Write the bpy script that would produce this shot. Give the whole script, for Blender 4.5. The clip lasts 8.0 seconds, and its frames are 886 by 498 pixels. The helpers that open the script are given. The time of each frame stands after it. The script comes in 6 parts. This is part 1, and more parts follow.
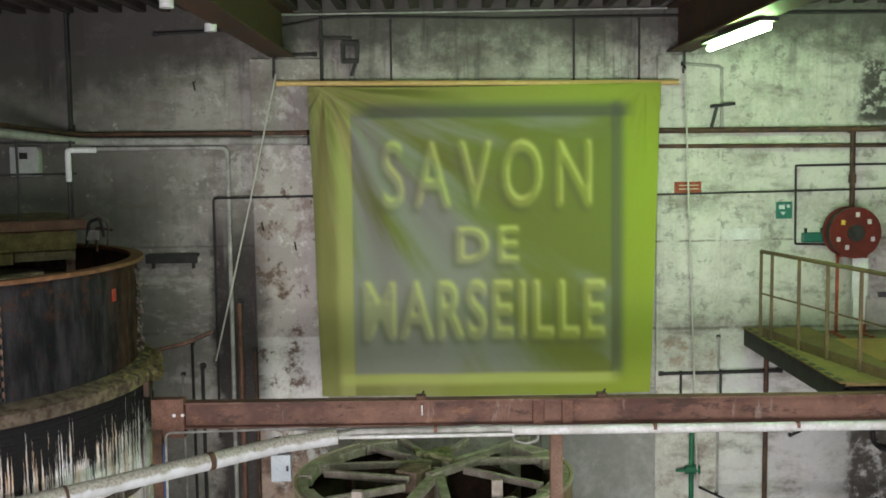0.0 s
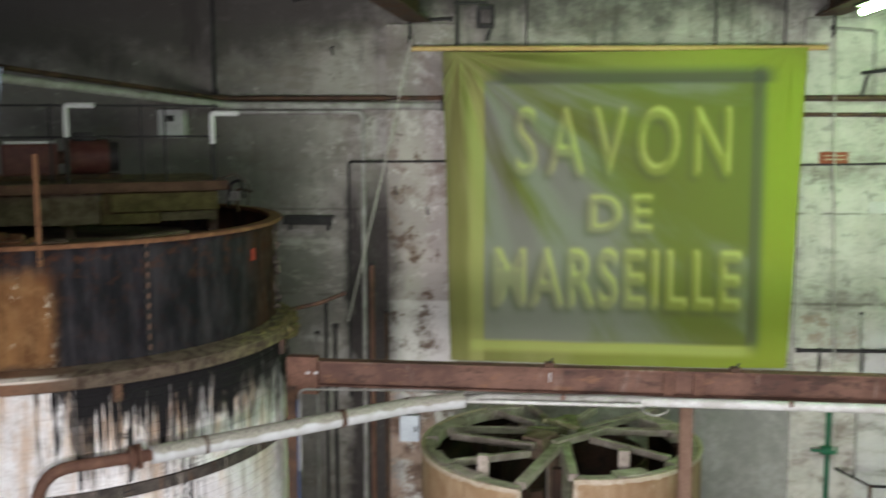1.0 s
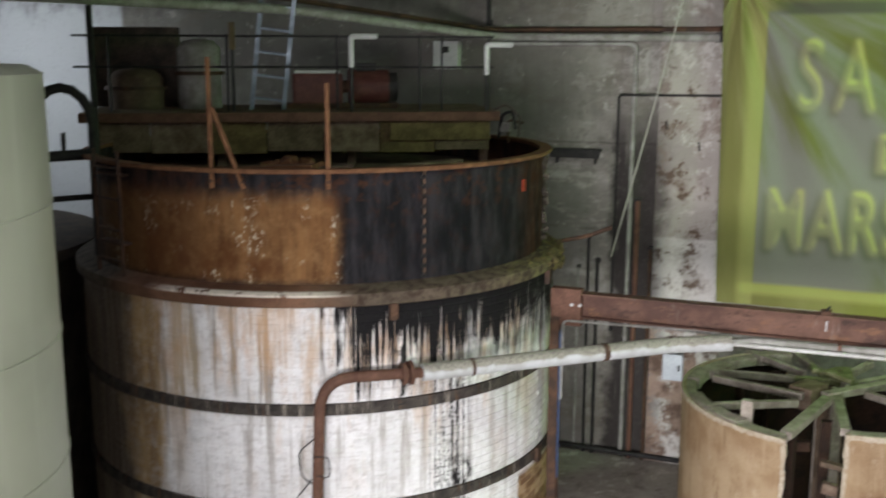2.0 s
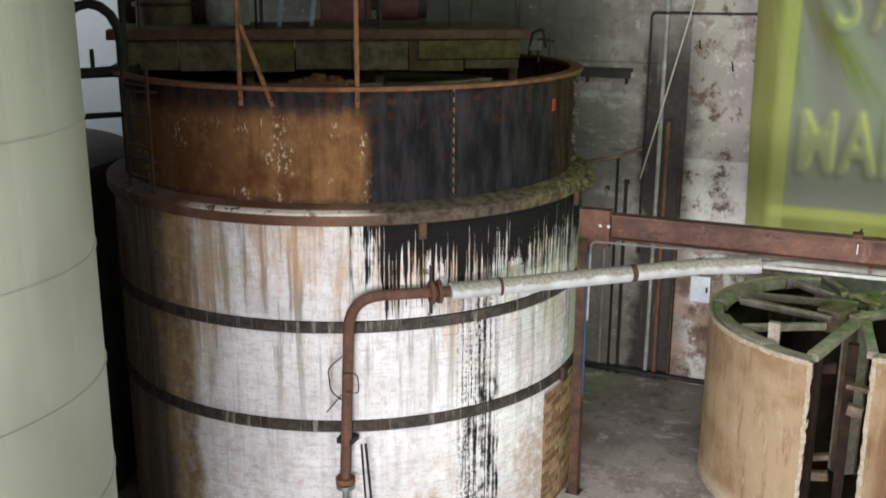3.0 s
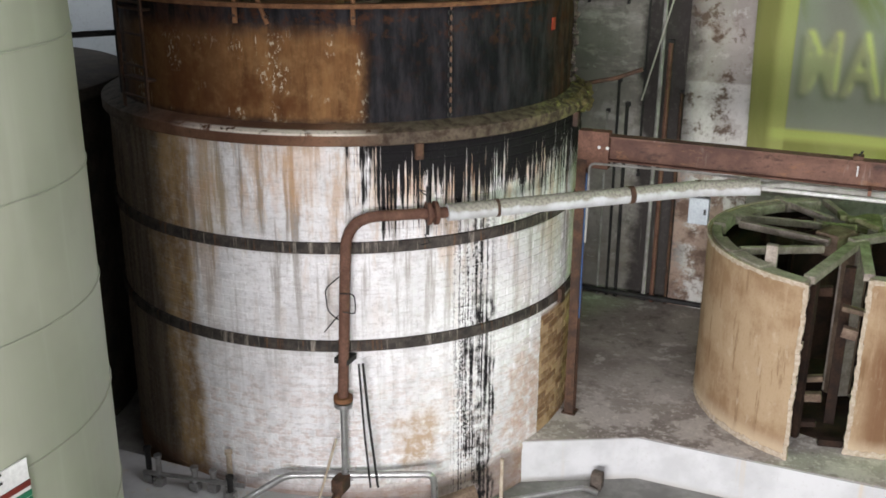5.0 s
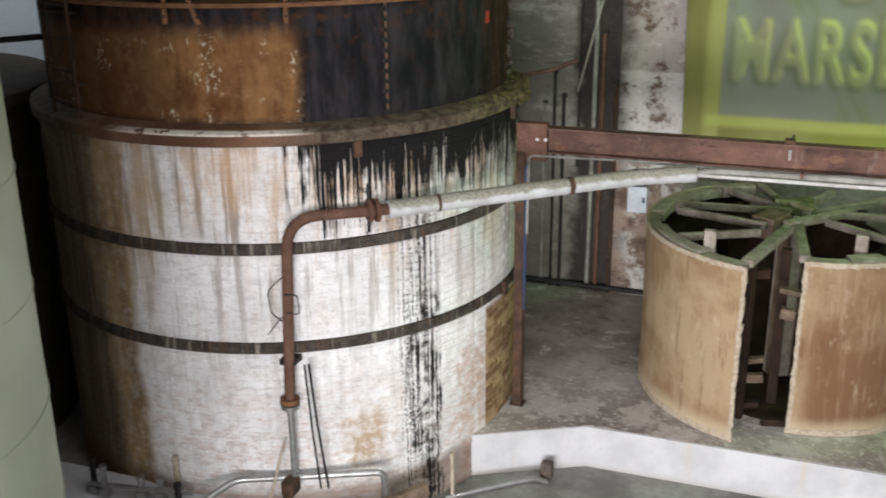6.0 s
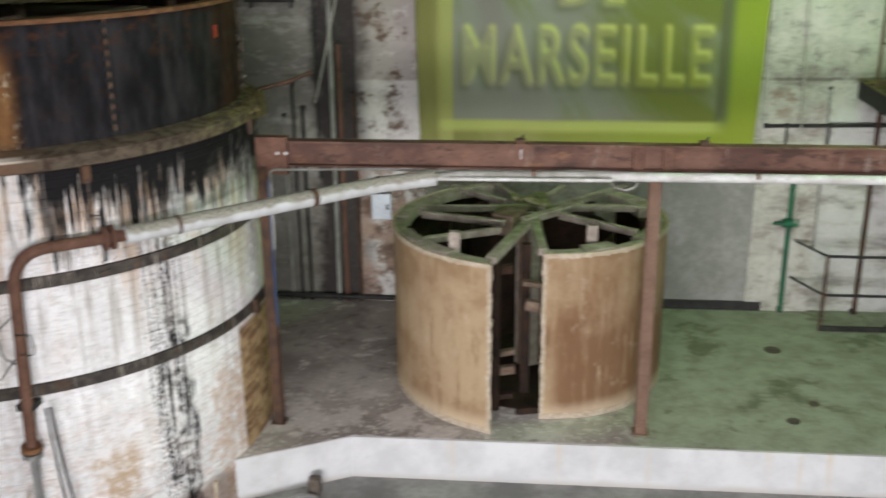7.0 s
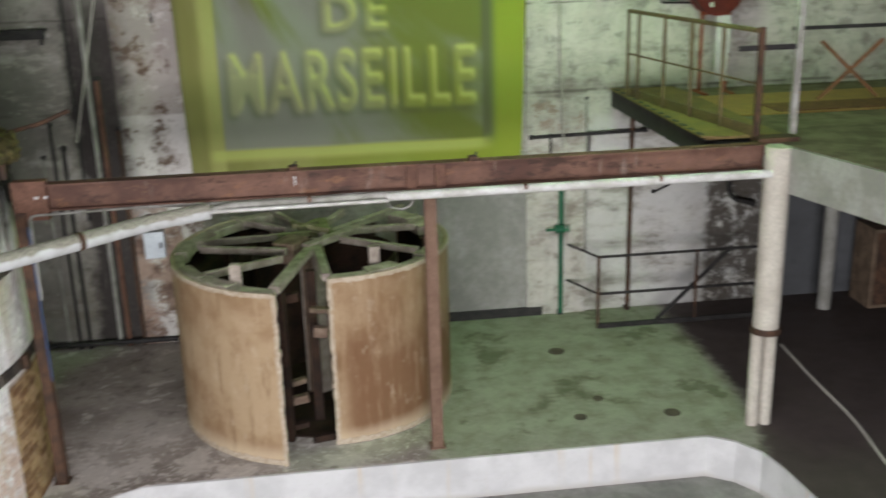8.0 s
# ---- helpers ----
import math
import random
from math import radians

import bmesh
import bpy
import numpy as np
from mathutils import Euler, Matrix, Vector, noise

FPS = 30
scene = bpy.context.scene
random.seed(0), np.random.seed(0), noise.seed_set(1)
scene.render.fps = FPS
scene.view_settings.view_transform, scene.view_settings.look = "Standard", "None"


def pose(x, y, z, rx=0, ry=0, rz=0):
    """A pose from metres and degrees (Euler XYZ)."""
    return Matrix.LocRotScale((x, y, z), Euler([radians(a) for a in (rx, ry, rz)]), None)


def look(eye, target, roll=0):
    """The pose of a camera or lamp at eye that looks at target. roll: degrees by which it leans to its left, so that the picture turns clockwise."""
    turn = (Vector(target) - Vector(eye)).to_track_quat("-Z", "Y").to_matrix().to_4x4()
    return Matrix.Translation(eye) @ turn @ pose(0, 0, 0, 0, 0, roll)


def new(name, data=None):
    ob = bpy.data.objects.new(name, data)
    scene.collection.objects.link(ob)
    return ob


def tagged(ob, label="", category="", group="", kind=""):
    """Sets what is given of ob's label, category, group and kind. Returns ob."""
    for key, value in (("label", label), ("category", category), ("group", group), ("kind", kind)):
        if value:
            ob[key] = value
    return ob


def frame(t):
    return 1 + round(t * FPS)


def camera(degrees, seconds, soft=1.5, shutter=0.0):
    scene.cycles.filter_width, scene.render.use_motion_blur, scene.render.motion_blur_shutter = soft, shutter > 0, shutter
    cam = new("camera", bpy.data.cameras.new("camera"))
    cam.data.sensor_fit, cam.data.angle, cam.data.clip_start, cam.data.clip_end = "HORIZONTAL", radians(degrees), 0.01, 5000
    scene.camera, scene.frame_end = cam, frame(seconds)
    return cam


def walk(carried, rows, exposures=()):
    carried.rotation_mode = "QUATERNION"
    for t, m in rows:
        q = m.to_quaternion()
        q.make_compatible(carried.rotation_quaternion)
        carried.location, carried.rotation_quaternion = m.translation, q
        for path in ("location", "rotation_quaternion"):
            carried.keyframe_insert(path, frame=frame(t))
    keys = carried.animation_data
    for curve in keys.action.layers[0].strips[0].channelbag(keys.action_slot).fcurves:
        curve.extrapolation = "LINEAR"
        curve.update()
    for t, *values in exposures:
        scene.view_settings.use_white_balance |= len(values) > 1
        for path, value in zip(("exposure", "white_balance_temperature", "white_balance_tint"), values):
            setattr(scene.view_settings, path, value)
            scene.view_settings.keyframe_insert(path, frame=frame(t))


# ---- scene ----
cam = camera(47.06, 8.0, soft=1.75, shutter=0.5)
PATH = [
    (0.0, pose(-0.000, 0.000, 5.193, 84.78, 0.73, -0.01)),
    (0.5, pose(-0.006, -0.002, 5.193, 84.54, 0.42, 1.34)),
    (1.0, pose(-0.021, 0.001, 5.194, 82.93, 0.16, 7.35)),
    (1.5, pose(-0.078, -0.031, 5.192, 81.42, -0.04, 15.18)),
    (2.0, pose(-0.140, -0.057, 5.187, 79.22, -0.15, 21.80)),
    (2.2, pose(-0.181, -0.092, 5.162, 78.38, -0.01, 22.78)),
    (3.5, pose(-0.148, -0.048, 5.163, 72.67, -0.18, 23.49)),
    (4.0, pose(-0.143, -0.039, 5.118, 71.02, -0.11, 23.94)),
    (4.5, pose(-0.122, -0.040, 5.110, 70.78, -0.27, 23.76)),
    (6.0, pose(-0.110, -0.017, 5.114, 70.43, 0.56, 19.87)),
    (6.5, pose(-0.082, 0.033, 5.111, 70.44, 0.78, 13.85)),
    (7.0, pose(-0.070, 0.037, 5.097, 70.98, 0.50, 5.31)),
    (7.5, pose(-0.016, 0.021, 5.102, 71.54, 0.67, -0.65)),
    (8.0, pose(0.034, 0.041, 5.082, 72.18, 1.58, -7.30)),
]
EXPOSURES = [(0.0, -0.06), (1.0, -0.04), (2.2, 0.06), (3.5, 0.16), (4.5, 0.12), (6.0, 0.06), (7.0, -0.04), (8.0, -0.10)]
# the film is a little brighter while it looks at the vat
walk(cam, PATH, exposures=EXPOSURES)

# ---- world and lights ----
world = bpy.data.worlds.new("sky")
scene.world = world
world.use_nodes = True
wn = world.node_tree
sky = wn.nodes.new("ShaderNodeTexSky")
sky.sky_type, sky.sun_disc = "NISHITA", False
sky.sun_elevation, sky.sun_rotation = radians(40), radians(200)
wn.nodes["Background"].inputs["Strength"].default_value = 0.08
wn.links.new(sky.outputs[0], wn.nodes["Background"].inputs["Color"])


def area_lamp(name, m, sx, sy, watts, color):
    data = bpy.data.lights.new(name, "AREA")
    data.shape, data.size, data.size_y, data.energy, data.color = "RECTANGLE", sx, sy, watts, color
    ob = new(name, data)
    ob.matrix_world = m
    return ob


# unseen and assumed: roof light over the pit, wide door-height window behind, side fill
area_lamp("daylight_roof_assumed", look((1.0, 3.6, 6.98), (1.0, 3.61, 0)), 6.4, 4.4, 370, (0.96, 0.95, 1.0))
area_lamp("daylight_south_assumed", look((-0.9, -4.75, 2.1), (-0.4, 8.0, 0.9)), 7.2, 3.5, 2020, (0.97, 0.95, 0.985))
area_lamp("daylight_fill_west", look((-12.7, 9.6, 5.6), (-11, 12, 4.0)), 1.6, 1.6, 140, (0.86, 0.93, 1.0))

# ---- materials ----
class Nodes:
    """A small wrapper to write node materials briefly."""

    def __init__(self, name, rough=0.7, metal=0.0):
        self.mat = bpy.data.materials.new(name)
        self.mat.use_nodes = True
        self.t = self.mat.node_tree
        self.b = self.t.nodes["Principled BSDF"]
        self.b.inputs["Roughness"].default_value = rough
        self.b.inputs["Metallic"].default_value = metal
        self.b.inputs["Specular IOR Level"].default_value = 0.5 if metal or rough < 0.5 else 0.22
        self.pos = self.t.nodes.new("ShaderNodeNewGeometry").outputs["Position"]

    def put(self, sock, v):
        if isinstance(v, bpy.types.NodeSocket):
            self.t.links.new(v, sock)
        elif isinstance(v, (tuple, list)) and len(v) == 3 and sock.type == "RGBA":
            sock.default_value = (*v, 1)
        else:
            sock.default_value = v

    def m(self, op, a, b=0.0, c=0.0, clamp=False):
        n = self.t.nodes.new("ShaderNodeMath")
        n.operation, n.use_clamp = op, clamp
        for s, v in zip(n.inputs, (a, b, c)):
            self.put(s, v)
        return n.outputs[0]

    def ramp(self, v, lo, hi, to0=0.0, to1=1.0):
        n = self.t.nodes.new("ShaderNodeMapRange")
        n.interpolation_type = "SMOOTHSTEP"
        for s, x in zip(n.inputs, (v, lo, hi, to0, to1)):
            self.put(s, x)
        return n.outputs[0]

    def xyz(self, v=None):
        n = self.t.nodes.new("ShaderNodeSeparateXYZ")
        self.put(n.inputs[0], v or self.pos)
        return n.outputs

    def vec(self, x, y, z):
        n = self.t.nodes.new("ShaderNodeCombineXYZ")
        for s, v in zip(n.inputs, (x, y, z)):
            self.put(s, v)
        return n.outputs[0]

    def scaled(self, v, s):
        n = self.t.nodes.new("ShaderNodeVectorMath")
        n.operation = "MULTIPLY"
        self.put(n.inputs[0], v)
        n.inputs[1].default_value = s
        return n.outputs[0]

    def noise(self, scale, detail=4.0, rough=0.6, v=None, stretch=None, warp=0.0):
        n = self.t.nodes.new("ShaderNodeTexNoise")
        v = v or self.pos
        if stretch:
            v = self.scaled(v, stretch)
        self.put(n.inputs["Vector"], v)
        n.inputs["Scale"].default_value, n.inputs["Detail"].default_value = scale, detail
        n.inputs["Roughness"].default_value, n.inputs["Distortion"].default_value = rough, warp
        return n.outputs[0]

    def voronoi(self, scale, v=None, feature="F1"):
        n = self.t.nodes.new("ShaderNodeTexVoronoi")
        n.feature = feature
        self.put(n.inputs["Vector"], v or self.pos)
        n.inputs["Scale"].default_value = scale
        return n.outputs[0]

    def mix(self, f, a, b, how="MIX"):
        n = self.t.nodes.new("ShaderNodeMix")
        n.data_type, n.blend_type = "RGBA", how
        self.put(n.inputs[0], f)
        self.put(n.inputs[6], a)
        self.put(n.inputs[7], b)
        return n.outputs[2]

    def rand(self):
        return self.m("FRACT", self.m("ADD", self.t.nodes.new("ShaderNodeObjectInfo").outputs["Random"], self.island()))

    def island(self):
        return self.t.nodes.new("ShaderNodeNewGeometry").outputs["Random Per Island"]

    def color(self, c):
        self.put(self.b.inputs["Base Color"], c)
        return self

    def rough(self, r):
        self.put(self.b.inputs["Roughness"], r)
        return self

    def bump(self, h, strength=0.4, dist=0.02):
        n = self.t.nodes.new("ShaderNodeBump")
        n.inputs["Strength"].default_value, n.inputs["Distance"].default_value = strength, dist
        self.put(n.inputs["Height"], h)
        self.t.links.new(n.outputs[0], self.b.inputs["Normal"])
        return self


def simple(name, c0, c1, scale=6.0, rough=0.7, metal=0.0, bump=0.25, dist=0.01, stretch=None, grain=0.5):
    """Two colours of one surface in a cloudy mix with fine grain and relief."""
    n = Nodes(name, rough, metal)
    a, b = n.noise(scale, 6, 0.65, stretch=stretch), n.noise(scale * 9, 3, 0.6, stretch=stretch)
    c = n.mix(n.ramp(a, 0.35, 0.65), c0, c1)
    n.color(n.mix(n.ramp(b, 0.3, 0.75, 0.0, grain), c, tuple(0.55 * v for v in c0)))
    n.rough(n.ramp(a, 0.3, 0.7, rough - 0.12, min(1.0, rough + 0.12)))
    return n.bump(n.m("ADD", a, n.m("MULTIPLY", b, 0.4)), bump, dist).mat


AX, AY = -5.16, 9.17        # axis of the great vat
FACE = math.atan2(-AY, -AX)  # the side of the vat that faces the gallery


def around(n):
    """Angle round the vat in radians from the side that faces the gallery, height, and a vector that unrolls its wall."""
    x, y, z = n.xyz()
    dx, dy = n.m("SUBTRACT", x, AX), n.m("SUBTRACT", y, AY)
    c, s = math.cos(FACE), math.sin(FACE)
    along = n.m("ADD", n.m("MULTIPLY", dx, c), n.m("MULTIPLY", dy, s))
    aside = n.m("SUBTRACT", n.m("MULTIPLY", dy, c), n.m("MULTIPLY", dx, s))
    a = n.m("ARCTAN2", aside, along)
    return a, z, n.vec(n.m("MULTIPLY", a, 2.28), 0.0, z)


def deg(v):
    return radians(v)


def make_brick_paint():
    n = Nodes("limewashed_brick", 0.85)
    n.b.inputs["Specular IOR Level"].default_value = 0.06
    a, z, v = around(n)
    speck = n.noise(9, 6, 0.7, v)
    fine = n.noise(38, 4, 0.65, v)
    streak = n.noise(5, 6, 0.68, v, stretch=(2.2, 1, 0.13))
    cloud = n.noise(1.3, 4, 0.6, v)
    wob = n.m("MULTIPLY", n.m("SUBTRACT", n.noise(2.2, 3, 0.6, v), 0.5), 0.30)
    aw = n.m("ADD", a, wob)
    rnd = n.rand()
    white = n.mix(n.ramp(cloud, 0.35, 0.7), (0.88, 0.87, 0.87), (0.70, 0.69, 0.69))
    brick = n.mix(rnd, (0.54, 0.36, 0.28), (0.66, 0.53, 0.47))
    course = n.noise(11, 5, 0.7, v, stretch=(0.75, 1, 2.6))
    bare = n.m("MULTIPLY", n.ramp(n.m("ADD", speck, n.m("MULTIPLY", n.m("SUBTRACT", rnd, 0.5), 0.22)), 0.47, 0.60), n.m("MULTIPLY", n.ramp(z, 1.5, 0.5, 0.08, 0.62), n.ramp(course, 0.40, 0.56)))
    c = n.mix(bare, white, brick)
    # worn joints and flecks that follow the courses
    c = n.mix(n.ramp(course, 0.52, 0.64, 0, 0.42), c, (0.46, 0.44, 0.43))
    mottle = n.noise(5.5, 6, 0.72, v, stretch=(1, 1, 1.3))
    c = n.mix(n.ramp(mottle, 0.48, 0.62, 0, 0.33), c, (0.47, 0.455, 0.44))
    c = n.mix(n.ramp(course, 0.42, 0.30, 0, 0.5), c, (0.90, 0.89, 0.87))
    # grey runs under the ring and the hoops
    c = n.mix(n.m("MULTIPLY", n.ramp(streak, 0.49, 0.62), n.ramp(z, 0.6, 2.9, 0.12, 0.88)), c, (0.26, 0.22, 0.18))
    # rusty runs
    rust = n.noise(2.6, 6, 0.7, v, stretch=(1.6, 1, 0.3))
    c = n.mix(n.m("MULTIPLY", n.ramp(rust, 0.48, 0.62), n.ramp(z, 1.2, 2.9, 0.06, 0.62)), c, (0.50, 0.31, 0.16))
    blush = n.noise(1.7, 4, 0.6, v, stretch=(1.5, 1, 0.55))
    c = n.mix(n.m("MULTIPLY", n.ramp(blush, 0.52, 0.66), n.ramp(z, 2.3, 2.9, 0.0, 0.7)), c, (0.58, 0.33, 0.17))
    # two rusty patches under the ring
    for p0, p1, low, tone in ((-16, -6, 2.45, (0.55, 0.35, 0.20)), (-35, -28, 2.1, (0.44, 0.33, 0.19))):
        spot = n.m("MULTIPLY", n.m("MULTIPLY", n.ramp(aw, deg(p0 - 2), deg(p0 + 3)), n.ramp(aw, deg(p1 + 2), deg(p1 - 3))), n.ramp(n.m("ADD", z, n.m("MULTIPLY", n.m("SUBTRACT", speck, 0.5), 0.8)), low, low + 0.35))
        c = n.mix(n.m("MULTIPLY", spot, n.ramp(streak, 0.36, 0.58, 0.1, 0.65)), c, tone)
    # tan band and dark sooty side
    tan = n.m("MULTIPLY", n.ramp(n.m("ADD", a, n.m("MULTIPLY", wob, 0.5)), deg(-35.5), deg(-39)), n.ramp(speck, 0.25, 0.6, 0.55, 1.0))
    c = n.mix(tan, c, n.mix(n.ramp(rust, 0.4, 0.62), (0.26, 0.165, 0.08), (0.46, 0.31, 0.15)))
    c = n.mix(n.ramp(aw, deg(-42), deg(-52), 0.0, 0.90), c, n.mix(n.ramp(streak, 0.4, 0.6), (0.085, 0.068, 0.058), (0.18, 0.145, 0.115)))
    # unpainted tawny brick beside the kerb
    tawny = n.m("MULTIPLY", n.ramp(a, deg(47.5), deg(47.9)), n.ramp(z, 1.32, 1.24))
    c = n.mix(tawny, c, n.mix(n.ramp(n.m("ADD", speck, n.m("MULTIPLY", n.m("SUBTRACT", rnd, 0.5), 0.5)), 0.25, 0.75), (0.20, 0.115, 0.06), (0.46, 0.32, 0.18)))
    pink = n.m("MULTIPLY", n.m("MULTIPLY", n.ramp(aw, deg(36), deg(40)), n.ramp(a, deg(47.7), deg(47.3))), n.m("MULTIPLY", n.ramp(z, 1.2, 0.8), n.ramp(speck, 0.35, 0.6)))
    c = n.mix(n.m("MULTIPLY", pink, 0.7), c, (0.56, 0.38, 0.28))
    c = n.mix(n.ramp(n.m("ADD", fine, n.m("MULTIPLY", n.m("SUBTRACT", speck, 0.5), 0.6)), 0.50, 0.70, 0.0, 0.34), c, (0.34, 0.31, 0.29))
    # brown damp patch beside the cables, and browner wall along the foot
    damp = n.m("MULTIPLY", n.m("MULTIPLY", n.ramp(aw, deg(7), deg(10)), n.ramp(aw, deg(18), deg(14))), n.m("MULTIPLY", n.ramp(z, 0.85, 0.5), n.ramp(z, 0.0, 0.25)))
    c = n.mix(n.m("MULTIPLY", damp, n.ramp(speck, 0.35, 0.6, 0.15, 0.85)), c, (0.42, 0.29, 0.17))
    c = n.mix(n.m("MULTIPLY", n.ramp(n.m("ADD", z, n.m("MULTIPLY", speck, 0.25)), 0.16, 0.0), 0.7), c, (0.20, 0.115, 0.075))
    # black soap-lye runs
    drip = n.noise(17, 5, 0.66, v, stretch=(2.3, 1, 0.04))
    length = n.m("ADD", n.m("ADD", z, n.m("MULTIPLY", n.m("SUBTRACT", drip, 0.5), 3.0)), n.m("MULTIPLY", n.m("SUBTRACT", cloud, 0.5), 1.0))
    side = n.m("MULTIPLY", n.ramp(n.m("ADD", n.m("ADD", a, n.m("MULTIPLY", wob, 0.4)), n.m("MULTIPLY", n.m("SUBTRACT", streak, 0.5), 0.5)), deg(0), deg(2)), n.ramp(aw, deg(100), deg(80)))
    black = n.m("MULTIPLY", n.ramp(length, 2.66, 2.71), side)
    column = n.m("MULTIPLY", n.m("MULTIPLY", n.ramp(a, deg(19), deg(23)), n.ramp(a, deg(33), deg(28))), n.ramp(n.m("ADD", drip, n.m("MULTIPLY", n.m("SUBTRACT", fine, 0.5), 0.5)), 0.50, 0.58))
    spill = n.m("MULTIPLY", n.m("MULTIPLY", n.ramp(aw, deg(24.5), deg(26.5)), n.ramp(aw, deg(32), deg(30))), n.m("MULTIPLY", n.ramp(n.m("ADD", n.m("MULTIPLY", drip, 0.7), n.m("MULTIPLY", speck, 0.5)), 0.52, 0.64), n.ramp(z, 2.0, 1.6)))
    lye = n.m("MAXIMUM", black, n.m("MAXIMUM", n.m("MULTIPLY", column, n.ramp(z, 2.6, 2.3)), spill))
    c = n.mix(lye, c, n.mix(fine, (0.007, 0.007, 0.008), (0.020, 0.018, 0.018)))
    n.color(c)
    n.rough(n.ramp(lye, 0, 1, 0.85, 0.65))
    return n.bump(n.m("ADD", speck, n.m("MULTIPLY", fine, 0.5)), 0.5, 0.012).mat


def make_tank_steel():
    n = Nodes("rusted_tank_steel", 0.6)
    a, z, v = around(n)
    speck = n.noise(8, 6, 0.7, v)
    fine = n.noise(40, 3, 0.6, v)
    streak = n.noise(4, 6, 0.7, v, stretch=(1.5, 1, 0.3))
    wob = n.m("MULTIPLY", n.m("SUBTRACT", n.noise(2.5, 3, 0.6, v), 0.5), 0.14)
    aw = n.m("ADD", a, wob)
    rust = n.mix(n.ramp(streak, 0.3, 0.7), (0.085, 0.037, 0.015), (0.23, 0.118, 0.046))
    cloud = n.noise(1.6, 4, 0.6, v)
    rust = n.mix(n.ramp(speck, 0.42, 0.72, 0, 0.6), rust, (0.28, 0.165, 0.075))
    rust = n.mix(n.ramp(cloud, 0.52, 0.36, 0, 0.7), rust, (0.10, 0.038, 0.014))
    # clusters of pale flakes and a few long drips
    flake = n.noise(26, 4, 0.7, v, stretch=(1.2, 1, 0.75))
    nest = n.noise(2.6, 2, 0.5, n.scaled(v, (1.5, 1, 1)))
    dribble = n.noise(13, 3, 0.6, v, stretch=(1.4, 1, 0.12))
    pale = n.m("MULTIPLY", n.m("MULTIPLY", n.ramp(flake, 0.54, 0.60), n.ramp(nest, 0.54, 0.63)), n.ramp(z, 4.15, 3.9))
    pale = n.m("MAXIMUM", pale, n.m("MULTIPLY", n.ramp(dribble, 0.67, 0.71), n.ramp(flake, 0.42, 0.55)))
    rust = n.mix(n.m("MULTIPLY", pale, 0.75), rust, (0.62, 0.55, 0.42))
    tar = n.mix(n.ramp(streak, 0.36, 0.66), (0.008, 0.008, 0.009), (0.034, 0.031, 0.034))
    tar = n.mix(n.m("MULTIPLY", n.ramp(speck, 0.50, 0.62), n.ramp(z, 3.75, 4.2, 0.15, 0.8)), tar, (0.055, 0.024, 0.013))
    tar = n.mix(n.m("MULTIPLY", n.ramp(aw, deg(48), deg(60)), n.ramp(streak, 0.40, 0.60, 0.1, 0.7)), tar, (0.075, 0.028, 0.013))
    tar = n.mix(n.m("MULTIPLY", n.ramp(fine, 0.62, 0.72), n.ramp(streak, 0.5, 0.65)), tar, (0.11, 0.065, 0.04))
    zone = n.m("MULTIPLY", n.ramp(n.m("ADD", a, n.m("MULTIPLY", wob, 0.4)), deg(4.5), deg(0.5)), n.ramp(aw, deg(-72), deg(-52)))
    top = n.ramp(n.m("ADD", z, n.m("MULTIPLY", n.m("SUBTRACT", speck, 0.5), 0.30)), 4.16, 3.96)
    foot = n.ramp(n.m("ADD", z, n.m("MULTIPLY", speck, 0.10)), 3.34, 3.44)
    c = n.mix(n.m("MULTIPLY", zone, n.m("MULTIPLY", top, foot)), tar, rust)
    edge = n.m("MULTIPLY", n.m("MULTIPLY", n.ramp(aw, deg(-24), deg(-30)), n.ramp(aw, deg(-60), deg(-40))), n.ramp(streak, 0.4, 0.6))
    c = n.mix(n.m("MULTIPLY", edge, 0.6), c, (0.07, 0.028, 0.014))
    n.color(c)
    n.b.inputs["Specular IOR Level"].default_value = 0.06
    n.rough(n.ramp(speck, 0.3, 0.7, 0.55, 0.85))
    return n.bump(n.m("ADD", speck, n.m("MULTIPLY", fine, 0.4)), 0.45, 0.012).mat


